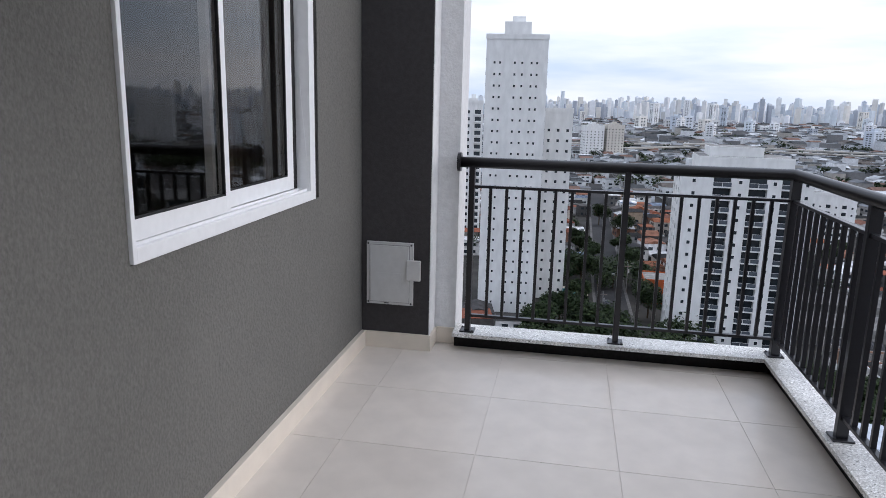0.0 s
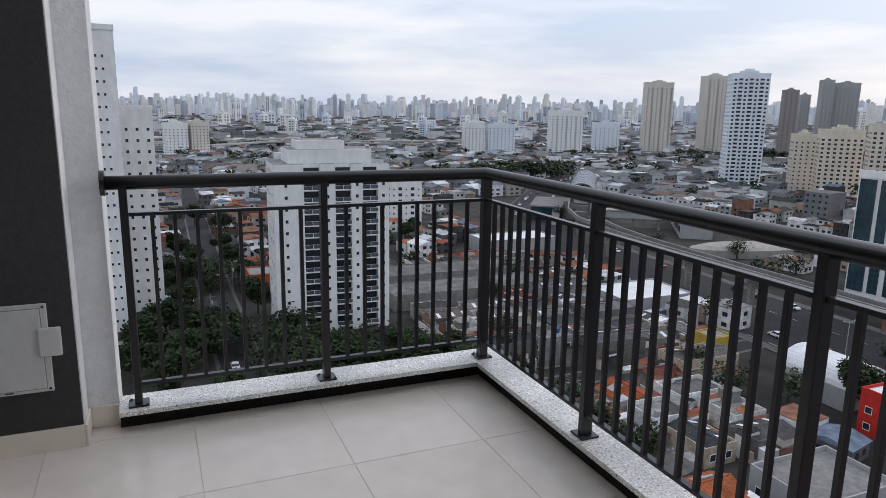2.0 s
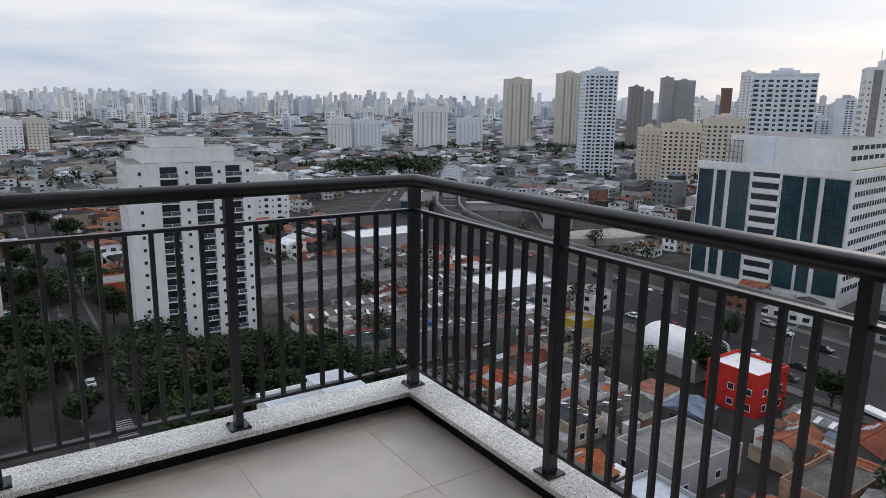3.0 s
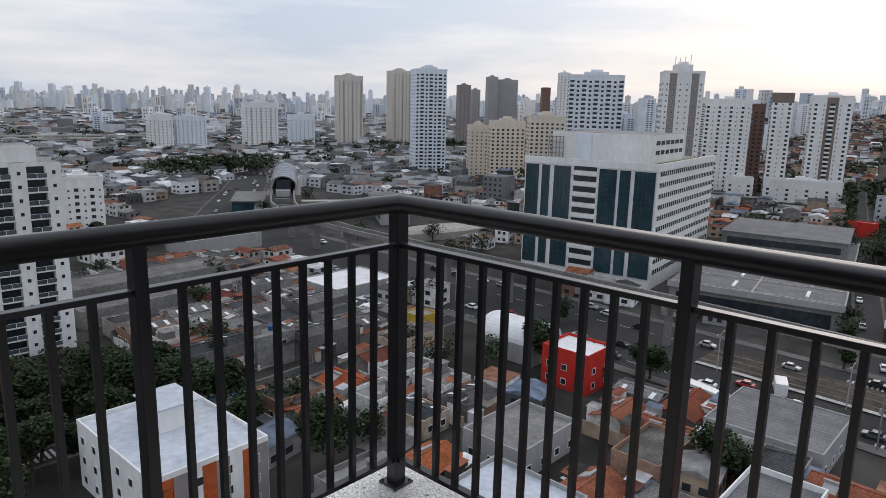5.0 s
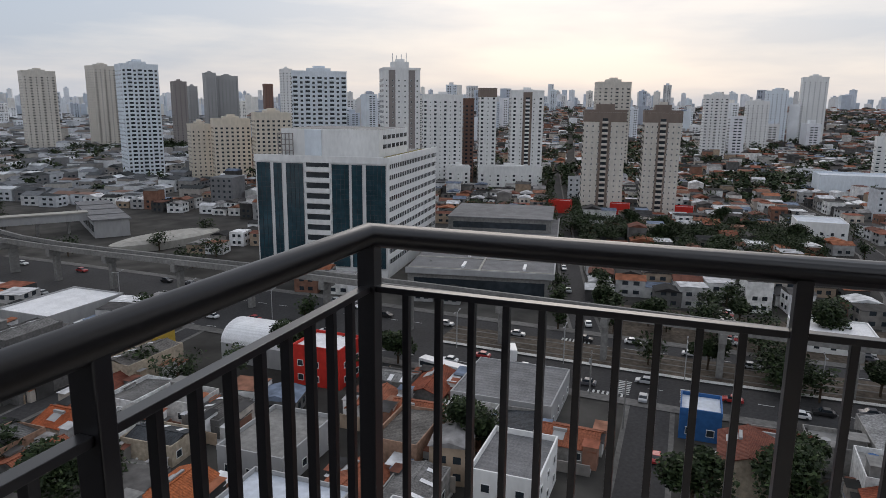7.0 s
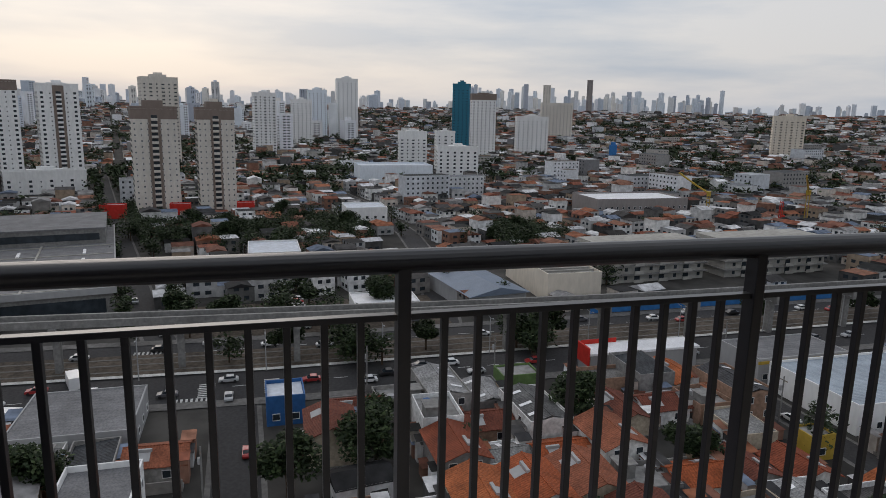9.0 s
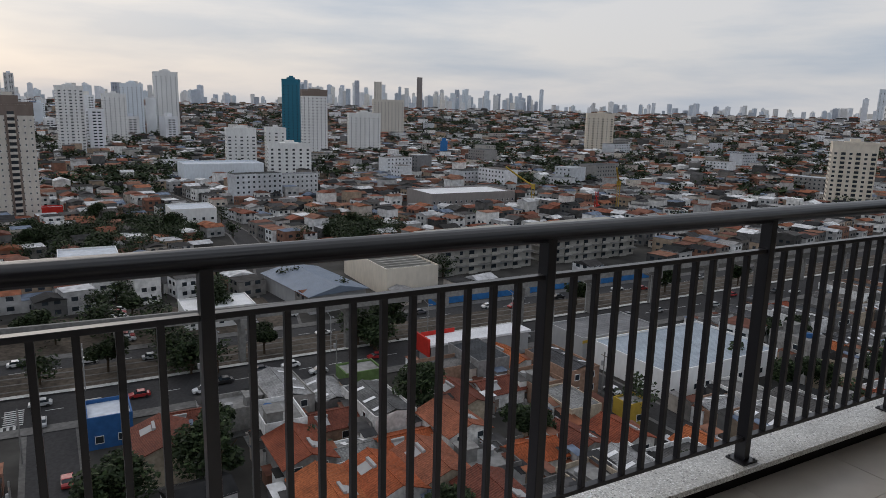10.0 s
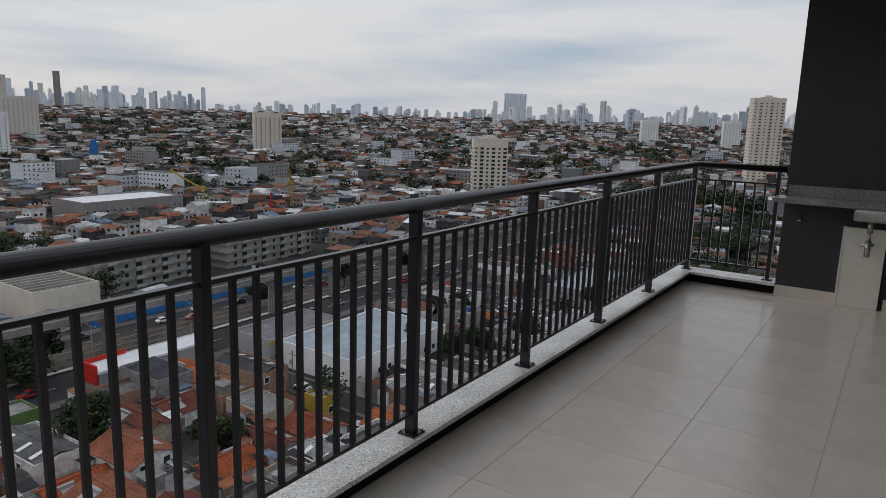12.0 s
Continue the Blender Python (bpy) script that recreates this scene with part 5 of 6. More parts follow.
def house(kind, w, d, h):
    """One house at the origin: walls, roof, windows, door; ridge along x."""
    t = thing("house", {"clay": "rendered house with an orange clay tile roof", "sheet": "rendered house under grey fibre-cement sheets", "flat": "flat-roofed concrete house with a water tank", "lean": "walled house with a lean-to sheet roof"}[kind], "house")
    wl_ = Shape().box(-w / 2, w / 2, -d / 2, d / 2, -0.4, h)
    rise = d * (0.20 if kind == "clay" else 0.11)
    if kind in ("clay", "sheet"):
        for sx_ in (-1, 1):
            x = sx_ * (w / 2 - 0.01)
            wl_.quad(((x, -d / 2, h), (x, d / 2, h), (x, 0, h + rise - 0.15)) if sx_ > 0 else ((x, d / 2, h), (x, -d / 2, h), (x, 0, h + rise - 0.15)))
    if kind in ("flat", "lean", "sheet"):
        ring_xy(wl_, -w / 2 - 0.02, w / 2 + 0.02, -d / 2 - 0.02, d / 2 + 0.02, h - 0.02, h + (0.9 if kind != "sheet" else 0.35), 0.2)
    wall_ob = part("wall", wl_, HOUSE_WALL, t)
    if kind == "clay":
        part("roof", clay_roof(w, d, h, rise), CLAY, t)
    elif kind == "sheet":
        part("roof", clay_roof(w - 0.9, d - 0.9, h + 0.1, rise, 0.2), SHEET, t)
    elif kind == "lean":
        part("roof", Shape().quad(((-w / 2 + 0.2, -d / 2 + 0.2, h + 0.1), (w / 2 - 0.2, -d / 2 + 0.2, h + 0.1), (w / 2 - 0.2, d / 2 - 0.2, h + 0.8), (-w / 2 + 0.2, d / 2 - 0.2, h + 0.8))), SHEET, t)
    else:
        part("roof", Shape().box(-w / 2 + 0.2, w / 2 - 0.2, -d / 2 + 0.2, d / 2 - 0.2, h, h + 0.05), ROOFSLAB, t)
        part("water_tank", tube([(w * 0.2, d * 0.2, h + 0.05), (w * 0.2, d * 0.2, h + 1.1)], 0.75, 12), BLUE_PAINT if w > 9 else GREY, t)
    if kind == "sheet":
        y0_, y1_ = -d * 0.40, -d * 0.12
        za, zb = h + 0.06 + rise * (1 + 2 * y0_ / d), h + 0.16 + rise * (1 + 2 * y1_ / d)
        for u in (-0.28, 0.05, 0.31):
            part("skylight_strip", Shape().quad(((u * w - 0.45, y0_, za), (u * w + 0.45, y0_, za), (u * w + 0.45, y1_, zb), (u * w - 0.45, y1_, zb))), WHITE_SHEET, t)
    elif kind == "flat":
        part("stair_head", Shape().box(-w * 0.42, -w * 0.12, d * 0.05, d * 0.42, h + 0.05, h + 2.3).box(-w * 0.45, -w * 0.09, d * 0.02, d * 0.45, h + 2.3, h + 2.45), CONCRETE, t)
    elif kind == "clay":
        part("solar_heater", Shape().quad(((-w * 0.3, -d * 0.40, h + rise * 0.2 + 0.08), (-w * 0.08, -d * 0.40, h + rise * 0.2 + 0.08), (-w * 0.08, -d * 0.18, h + rise * 0.64 + 0.08), (-w * 0.3, -d * 0.18, h + rise * 0.64 + 0.08))).box(-w * 0.32, -w * 0.06, -d * 0.17, -d * 0.11, h + rise * 0.66, h + rise * 0.66 + 0.5), GREY, t)
    cw_ = shared(("win", 1.2), lambda: window_mesh(1.2, 1.2))
    for i in range(1 if h < 4.5 else 2):
        for yy in (-d / 4, d / 4):
            part("window", cw_, None, t, m=pose(-w / 2, yy, 1.1 + i * 2.9, 0, 0, -90))
        part("window", cw_, None, t, m=pose(w * 0.2, -d / 2, 1.1 + i * 2.9))
    part("door", Shape().box(-w * 0.25 - 0.45, -w * 0.25 + 0.45, -d / 2 - 0.05, -d / 2 + 0.05, 0, 2.1), BROWN, t)
    return t


KINDS = {}
for kind, sizes in (("clay", ((9, 7.5, 3.3), (11, 8, 5.6), (12, 7, 3.4))), ("sheet", ((12, 7.5, 4), (15, 8, 5.8), (10, 7, 3.4))), ("flat", ((10, 7, 6.2), (9, 7.5, 3.6))), ("lean", ((11, 7, 3.8), (13, 7.8, 5.4)))):
    KINDS[kind] = [house(kind, *s) for s in sizes]
CLAY_AT = [(57, 78), (63, 97), (113, 51), (112, 16), (79, 45), (92, 17), (103, -5), (109, -55), (113, -74), (84, -39), (81, -57), (99, -28), (77, -58), (111, -105), (113, -131), (86, -121), (88, -150), (100, -160), (99, -47), (110, -57), (84, -70)]
TREE_AT = [(-3, 160), (0, 172), (-6, 150), (33, 126), (26, 127), (42, 118), (56, 118), (60, 110), (62, 120), (31, 116), (50, 125), (8, 155), (3, 147), (6, 165), (10, 254), (24, 118), (28, 110), (41, 130), (48, 134), (55, 127), (58, 102), (36, 110), (27, 134), (46, 111), (16, 340), (25, 307), (98, 275), (108, 290), (124, 84), (134, 63), (64, 84), (313, -38), (318, -30), (305, -44), (314, 16), (299, 1), (305, 10), (290, 14), (284, -8)]
TREE_AT += [(282, -106), (290, -112), (276, -98), (99, -14), (94, 0), (191, 24), (184, 12), (194, -11), (187, -31), (84, -128), (80, -135), (70, -336), (98, -495), (66, -22), (62, -75), (10, 130), (1, 135), (24, 255), (22, 275), (300, 40), (330, 30), (76, 20), (53, -30), (348, -16), (355, -10), (340, -22), (4, 184), (5, 199), (6, 219), (4, 236), (6, 268), (5, 286), (24, 190), (25, 226), (23, 246), (36, 137), (21, 103), (20, 126)]
yards = random.Random(21)
for i in range(24):
    x, y = yards.uniform(28, 124), yards.uniform(-235, 120)
    if free(x, y, 1.0) and all(math.hypot(x - a, y - b) > 7 for a, b in TREE_AT):
        TREE_AT.append((x, y))
TREE_AT += [(153 + yards.uniform(-2, 3), -200 + i * 11 + yards.uniform(-3, 3)) for i in range(20) if i % 3 == 0 and not 8 <= i <= 10]
for x, y in TREE_AT:
    TAKEN.append((x, y, 2.2))
NEAR = []
for x0, x1 in ((26, 38), (39, 51), (52, 63), (64, 75), (76, 88), (89, 101), (102, 113), (114, 125.5)):
    y = -262.0
    while y < 236:
        step = rng.choice((8.3, 8.8, 9.6))
        cx, cy = (x0 + x1) / 2 + rng.uniform(-0.4, 0.4), y + step / 2
        y += step
        if not free(cx, cy, 4.2):
            continue
        near_clay = any(abs(cx - a) < 6.2 and abs(cy - b) < 5 for a, b in CLAY_AT)
        kind = "clay" if near_clay else rng.choices(("clay", "sheet", "flat", "lean"), (0.17, 0.42, 0.19, 0.22))[0]
        i = rng.randrange(len(KINDS[kind]))
        turn = rng.choice((0, 180)) + rng.uniform(-2.5, 2.5)
        if rng.random() < 0.35:
            turn += 90
            i = {"clay": 0, "sheet": 2, "flat": 1, "lean": 0}[kind]
        NEAR.append((cx + rng.uniform(-1.2, 1.2), cy, kind, i, turn))
NEAR.sort(key=lambda q: math.hypot(q[0], q[1]))
for cx, cy, kind, i, turn in NEAR[:300]:
    m = pose(cx, cy, GZ, 0, 0, turn)
    src = KINDS[kind][i]
    if src.get("placed"):
        copy_thing(src, m)["group"] = "houses below the balcony"
    else:
        src.matrix_basis = m
        src["group"] = "houses below the balcony"
        src["placed"] = 1
for k in KINDS.values():
    for src in k:
        if src.get("placed"):
            del src["placed"]
for cx, cy, kind, i, turn in NEAR:
    TAKEN.append((cx, cy, 4))

# yard walls and clutter between the near houses
yard = Shape()
for cx, cy, kind, i, turn in NEAR:
    zz = GZ + rng.uniform(0.14, 0.3)
    yard.box(cx - rng.uniform(5, 6.6), cx + rng.uniform(5, 6.6), cy - rng.uniform(3.9, 4.8), cy + rng.uniform(3.9, 4.8), GZ, zz, 2)
    if rng.random() < 0.8:
        a = cx + rng.choice((-6.6, 6.4))
        yard.box(a, a + 0.2, cy - 4.2, cy + 4.2, GZ, GZ + rng.uniform(1.8, 2.8), 0)
    for k in range(rng.randrange(5, 9)):
        a, b = cx + rng.uniform(-7, 5), cy + rng.choice((-5.0, 3.2)) + rng.uniform(-0.5, 0.5)
        p, q, hh = rng.uniform(1.5, 4.2), rng.uniform(1.2, 2.6), rng.uniform(2.0, 4.6)
        yard.box(a, a + p, b, b + q, GZ, GZ + hh, 0)
        k0 = len(yard.v)
        t = rng.uniform(0.0, 0.5)
        yard.quad(((a - 0.2, b - 0.2, GZ + hh + 0.06), (a + p + 0.2, b - 0.2, GZ + hh + 0.06 + t), (a + p + 0.2, b + q + 0.2, GZ + hh + 0.06 + t), (a - 0.2, b + q + 0.2, GZ + hh + 0.06)), 1)
    for k in range(9):
        a, b = cx + rng.uniform(-6.5, 6.5), cy + rng.uniform(-5, 5)
        s_ = rng.uniform(0.3, 0.9)
        yard.box(a, a + s_, b, b + s_ * 0.8, GZ, GZ + rng.uniform(0.5, 1.4), 0)
tagged(new("yard_walls", yard.mesh("yard_walls", [FIELD_WALL, FIELD_ROOF, YARD])), "rendered yard walls, lean-tos and sheds between the houses", "walls", kind="stuff")

# ---- far fabric of the city ----
PALE_WALL = material("block_render", (0.6, 0.6, 0.6), 0.9, grain=0.5, amount=0.2, stain=0.05, by="Random Per Island", palette=[(0.66, 0.67, 0.68), (0.42, 0.40, 0.37), (0.74, 0.75, 0.77), (0.30, 0.29, 0.28), (0.56, 0.58, 0.61), (0.20, 0.20, 0.205)])


def scatter(name, r0, r1, cell, label, az0=-14, az1=188, hmin=3.0, hmax=6.5, block=7, roofs=None, walls=None):
    s = Shape()
    ca, sa = math.cos(radians(10)), math.sin(radians(10))
    n = int(r1 / cell) + 1
    for i in range(-n, n + 1):
        for j in range(-n, n + 1):
            if i % block == 0 or j % (block + 4) == 0:
                continue
            u, v = (i + rng.uniform(-0.16, 0.16)) * cell, (j + rng.uniform(-0.16, 0.16)) * cell
            x, y = u * ca - v * sa, u * sa + v * ca
            r = math.hypot(x, y)
            if not r0 <= r < r1:
                continue
            az = math.degrees(math.atan2(x, y))
            if az < -90:
                az += 360
            if not az0 < az < az1:
                continue
            if r < 700 and (x < 24 and y < 130 and r < 300 or not free(x, y, cell * 0.42)):
                continue
            if rng.random() < 0.05:
                continue
            z = ground_z(x, y)
            w, d = cell * rng.uniform(0.36, 0.52), cell * rng.uniform(0.34, 0.50)
            h = rng.uniform(hmin, hmax) * (1.6 if rng.random() < 0.08 else 1)
            m = Matrix.Translation((x, y, z)) @ Matrix.Rotation(radians(10 + (90 if rng.random() < 0.5 else 0) + rng.uniform(-4, 4)), 4, "Z")
            k = len(s.v)
            pts = [(-w, -d, -1), (w, -d, -1), (w, d, -1), (-w, d, -1), (-w, -d, h), (w, -d, h), (w, d, h), (-w, d, h)]
            q = rng.random()
            if q < 0.66:
                rise = d * rng.uniform(0.22, 0.36)
                ov = 0.25
                pts += [(-w - ov, -d - ov, h - 0.1), (w + ov, -d - ov, h - 0.1), (w + ov, d + ov, h - 0.1), (-w - ov, d + ov, h - 0.1), (-w - ov, 0, h + rise), (w + ov, 0, h + rise)]
                fs, ms = [(8, 9, 13, 12), (10, 11, 12, 13), (9, 10, 13), (11, 8, 12)], [1, 1, 1, 1]
            else:
                pts += [(-w, -d, h + 0.15), (w, -d, h + 0.15), (w, d, h + 0.15), (-w, d, h + 0.15)]
                fs, ms = [(8, 9, 10, 11)], [1]
            if r < 680:
                o = len(pts)
                for sx_, sy_ in ((1, 0), (-1, 0), (0, 1), (0, -1)):
                    for u0 in (-0.6, 0.15):
                        for z0_ in ((0.9,) if h < 4.6 else (0.9, 3.7)):
                            u1 = u0 + 0.4
                            if sx_:
                                pts += [(sx_ * (w + 0.04), d * u0, z0_), (sx_ * (w + 0.04), d * u1, z0_), (sx_ * (w + 0.04), d * u1, z0_ + 1.2), (sx_ * (w + 0.04), d * u0, z0_ + 1.2)]
                            else:
                                pts += [(w * u0, sy_ * (d + 0.04), z0_), (w * u1, sy_ * (d + 0.04), z0_), (w * u1, sy_ * (d + 0.04), z0_ + 1.2), (w * u0, sy_ * (d + 0.04), z0_ + 1.2)]
                            fs.append((o, o + 1, o + 2, o + 3))
                            ms.append(2)
                            o += 4
            s.v += [tuple(m @ Vector(p)) for p in pts]
            for f, mm in zip([(0, 1, 5, 4), (1, 2, 6, 5), (2, 3, 7, 6), (3, 0, 4, 7)] + fs, [0] * 4 + ms):
                s.f.append(tuple(k + a for a in f))
                s.m.append(mm)
    return tagged(new(name, s.mesh(name, [walls or FIELD_WALL, roofs or FIELD_ROOF, FAR_GLASS])), label, "houses", kind="stuff")


scatter("low_houses", 60, 430, 9.0, "low houses and workshops with mixed roofs")
scatter("low_houses", 430, 1000, 9.6, "dense low houses with red-brown and grey roofs", az0=52, hmin=3.2, hmax=8.0)
scatter("low_houses", 430, 1100, 13.0, "low houses and sheds in the valley, roofs greyed for haze", az1=52, roofs=HAZED_ROOF, walls=PALE_WALL, hmax=8, block=5)
scatter("low_houses", 1000, 1900, 12, "dense low houses spread over the hills", az0=60, hmin=4, hmax=10)
scatter("low_houses", 1900, 3000, 19, "distant low houses over the hills", az0=60, hmin=5, hmax=13)
scatter("low_houses", 1100, 2600, 22, "distant low buildings in the valley, roofs greyed for haze", az1=60, roofs=HAZED_ROOF, walls=PALE_WALL, hmin=4, hmax=14, block=5)

mid = Shape()
for i in range(420):
    az, r = radians(rng.uniform(50, 186)), 380 + 2000 * rng.random()
    x, y = r * math.sin(az), r * math.cos(az)
    if r < 700 and not free(x, y, 10):
        continue
    w, d, h = rng.uniform(5, 16), rng.uniform(4, 9), rng.choice((6, 7, 8, 9, 12, 15, 18))
    m = Matrix.Translation((x, y, ground_z(x, y) - 1)) @ Matrix.Rotation(radians(10 + rng.choice((0, 90))), 4, "Z")
    b = Shape().box(-w, w, -d, d, 0, h, 0, 1)
    for q in range(1, int(h / 3)):
        for s0 in (-1, 1):
            n = int(w / 1.6)
            for k in range(n):
                u = -w + (k + 0.3) * 2 * w / n
                b.quad(((u, s0 * (d + 0.05), q * 3 + 0.6), (u + 1.2, s0 * (d + 0.05), q * 3 + 0.6), (u + 1.2, s0 * (d + 0.05), q * 3 + 1.8), (u, s0 * (d + 0.05), q * 3 + 1.8)), 2)
    b.turned(m)
    k = len(mid.v)
    mid.v += b.v
    mid.f += [tuple(k + q for q in f) for f in b.f]
    mid.m += b.m
tagged(new("low_blocks", mid.mesh("low_blocks", [PALE_WALL, HAZED_ROOF, FAR_GLASS])), "white and cream low blocks among the houses", "buildings", kind="stuff")

sky_t = Shape()
CLUMPS = [(-8, 52, 700, 1700, 4300, 40, 95), (-6, 60, 560, 2400, 4400, 65, 115), (40, 80, 330, 1300, 4200, 45, 100), (78, 100, 110, 1500, 3600, 45, 85), (100, 124, 70, 2200, 4200, 40, 75), (106, 127, 130, 2900, 4000, 75, 140),
          (124, 150, 110, 2600, 4200, 45, 80), (150, 186, 190, 1500, 3800, 40, 80), (55, 75, 60, 800, 1400, 45, 85), (5, 40, 40, 950, 1700, 20, 45), (80, 98, 26, 700, 1300, 30, 60)]
for a0, a1, n, r0, r1, h0, h1 in CLUMPS:
    for i in range(n):
        az, r = radians(rng.uniform(a0, a1)), r0 + (r1 - r0) * math.sqrt(rng.random())
        x, y = r * math.sin(az), r * math.cos(az)
        w, d = rng.uniform(5.5, 10.5), rng.uniform(5.5, 9.5)
        h = rng.uniform(h0, h1) * rng.choice((0.55, 0.7, 0.8, 0.9, 1))
        z = ground_z(x, y)
        m = Matrix.Translation((x, y, z - 1)) @ Matrix.Rotation(rng.uniform(0, 3.1), 4, "Z")
        b = Shape().box(-w, w, -d, d, 0, h)
        if rng.random() < 0.6:
            b.box(-w * 0.4, w * 0.4, -d * 0.4, d * 0.4, h, h + rng.uniform(2, 5))
        b.turned(m)
        k = len(sky_t.v)
        sky_t.v += b.v
        sky_t.f += [tuple(k + q for q in f) for f in b.f]
        sky_t.m += b.m
        if r < 2300:
            bands = Shape()
            nf = int(h / 3)
            for q in range(1, nf):
                for fx in (-0.55, 0.1):
                    bands.box(w * fx, w * (fx + 0.42), -d - 0.1, -d, q * 3, q * 3 + 1.3, 1).box(-w - 0.1, -w, d * fx, d * (fx + 0.42), q * 3, q * 3 + 1.3, 1)
                    bands.box(w * fx, w * (fx + 0.42), d, d + 0.1, q * 3, q * 3 + 1.3, 1)
            bands.turned(m)
            k = len(sky_t.v)
            sky_t.v += bands.v
            sky_t.f += [tuple(k + q for q in f) for f in bands.f]
            sky_t.m += bands.m
tagged(new("skyline_towers", sky_t.mesh("skyline_towers", [HAZED_TOWER, FAR_GLASS])), "apartment towers crowded along the horizon, coloured pale for distance haze", "buildings", kind="stuff")


# ---- trees ----
def leaves(s, cx, cy, cz, rx, rz, n, size, r):
    """A crown of many small leaf clusters, thinner at the edge."""
    lobes = [(r.uniform(-0.55, 0.55) * rx, r.uniform(-0.55, 0.55) * rx, r.uniform(-0.35, 0.5) * rz, r.uniform(0.38, 0.62)) for _ in range(7)]
    for i in range(n):
        lx, ly, lz, lr = r.choice(lobes)
        d = Vector((r.gauss(0, 1), r.gauss(0, 1), r.gauss(0, 1))).normalized() * (r.random() ** 0.45)
        p = Vector((cx + lx + d.x * rx * lr, cy + ly + d.y * rx * lr, cz + lz + d.z * rz * lr))
        a = Vector((r.gauss(0, 1), r.gauss(0, 1), r.gauss(0, 0.5))).normalized()
        b = a.cross(Vector((r.gauss(0, 0.5), r.gauss(0, 0.5), 1))).normalized()
        q = size * r.uniform(0.6, 1.3)
        s.quad((p - a * q, p - b * q * 0.6, p + a * q, p + b * q * 0.6))


def tree(seed, h, spread, label):
    r = random.Random(seed)
    t = thing("tree", label, "tree")
    tr = tube([(0, 0, -0.3), (0.1, 0.05, h * 0.3), (0.0, 0.15, h * 0.5)], 0.26, 7)
    for k in range(5):
        a = k * 1.26 + r.uniform(-0.3, 0.3)
        b = tube([(0, 0.1, h * 0.36), (math.cos(a) * spread * 0.3, math.sin(a) * spread * 0.3, h * 0.55), (math.cos(a) * spread * 0.6, math.sin(a) * spread * 0.6, h * 0.72)], 0.11, 5)
        o = len(tr.v)
        tr.v += b.v
        tr.f += [tuple(o + q for q in f) for f in b.f]
        tr.m += b.m
    part("trunk", tr, BARK, t)
    s = Shape()
    leaves(s, 0, 0, h * 0.68, spread * 1.15, h * 0.42, 4200, 0.40, r)
    part("crown", s, LEAF, t)
    return t


VARIANTS = [tree(11, 8.5, 4.2, "broad dark green street tree"), tree(12, 10.5, 5.4, "tall dark green spreading tree"), tree(13, 7.0, 3.4, "small dense green tree"), tree(14, 11.5, 4.6, "tall dark green tree")]
fresh = set()
for i, (x, y) in enumerate(TREE_AT):
    src = VARIANTS[(1, 3, 0, 2, 1, 0)[i % 6] if i < 45 else (2, 0, 2, 1)[i % 4]]
    m = pose(x, y, ground_z(x, y), 0, 0, rng.uniform(0, 360))
    if src.name in fresh:
        copy_thing(src, m)
    else:
        src.matrix_basis = m
        fresh.add(src.name)

wood = Shape()
spots = []
for i in range(900):
    az, r = radians(rng.uniform(-8, 184)), 90 + 1900 * rng.random() ** 0.8
    x, y = r * math.sin(az), r * math.cos(az)
    if (x > 20 or y > 130) and not (128 < x < 146 and y < 130):
        spots.append((x, y, rng.uniform(3, 5.5)))
for i in range(1300):
    az, r = radians(rng.uniform(60, 182)), 480 + 1900 * rng.random()
    spots.append((r * math.sin(az), r * math.cos(az), rng.uniform(3.5, 6.5)))
for i in range(46):
    x = 175 + i * 9.0
    for sd in (-7, 7):
        if rng.random() < 0.6:
            spots.append((x + rng.uniform(-3, 3), 27 + (x - 175) * 0.219 + sd, rng.uniform(2.6, 4.2)))
for ax, ay, n, sp in ((262, 500, 40, 26), (300, 520, 40, 26), (560, -60, 20, 20), (1000, -600, 60, 70), (840, -780, 50, 60), (1200, -300, 50, 80), (1400, -420, 60, 80), (700, -480, 30, 40), (300, -8, 50, 20), (312, -36, 34, 10), (300, 22, 44, 14), (322, 48, 20, 12), (284, -110, 30, 12), (296, 75, 16, 10), (272, -105, 16, 16), (285, -112, 14, 10),
                      (60, -360, 30, 30), (80, -420, 30, 35), (110, -500, 30, 40), (620, 610, 30, 50), (200, 1300, 60, 120), (20, 165, 14, 10), (6, 225, 12, 14), (186, -5, 10, 20), (150, -60, 10, 3), (700, 560, 40, 60), (40, 140, 16, 12), (330, 85, 14, 10), (345, 110, 16, 10), (1500, -1100, 60, 90), (74, -330, 50, 14), (95, -478, 60, 20), (60, -276, 26, 10), (52, -250, 16, 8), (900, -250, 40, 50), (1250, -700, 60, 80), (600, -900, 50, 70), (420, -300, 24, 24), (500, -420, 30, 30), (820, 40, 40, 50), (1100, 120, 50, 70), (350, -700, 40, 50), (1700, -200, 60, 100), (300, -1000, 50, 80), (1050, -900, 50, 60), (470, -20, 30, 24), (560, 60, 24, 24), (152, -20, 8, 3)):
    for i in range(n):
        spots.append((ax + rng.gauss(0, sp), ay + rng.gauss(0, sp * 0.6), rng.uniform(4, 6.8)))
for x, y, sp in spots:
    r = math.hypot(x, y)
    k = 1 + r / 1800
    near = r < 420
    leaves(wood, x, y, ground_z(x, y) + (4.6 if r < 480 else 7.5), sp * k * (1.0 if r < 480 else 1.35), 4.0 * k, 420 if near else 70, 0.50 if near else 1.15 * k, rng)
    wood.box(x - 0.2, x + 0.2, y - 0.2, y + 0.2, ground_z(x, y) - 0.5, ground_z(x, y) + (4 if r < 480 else 7), 1)
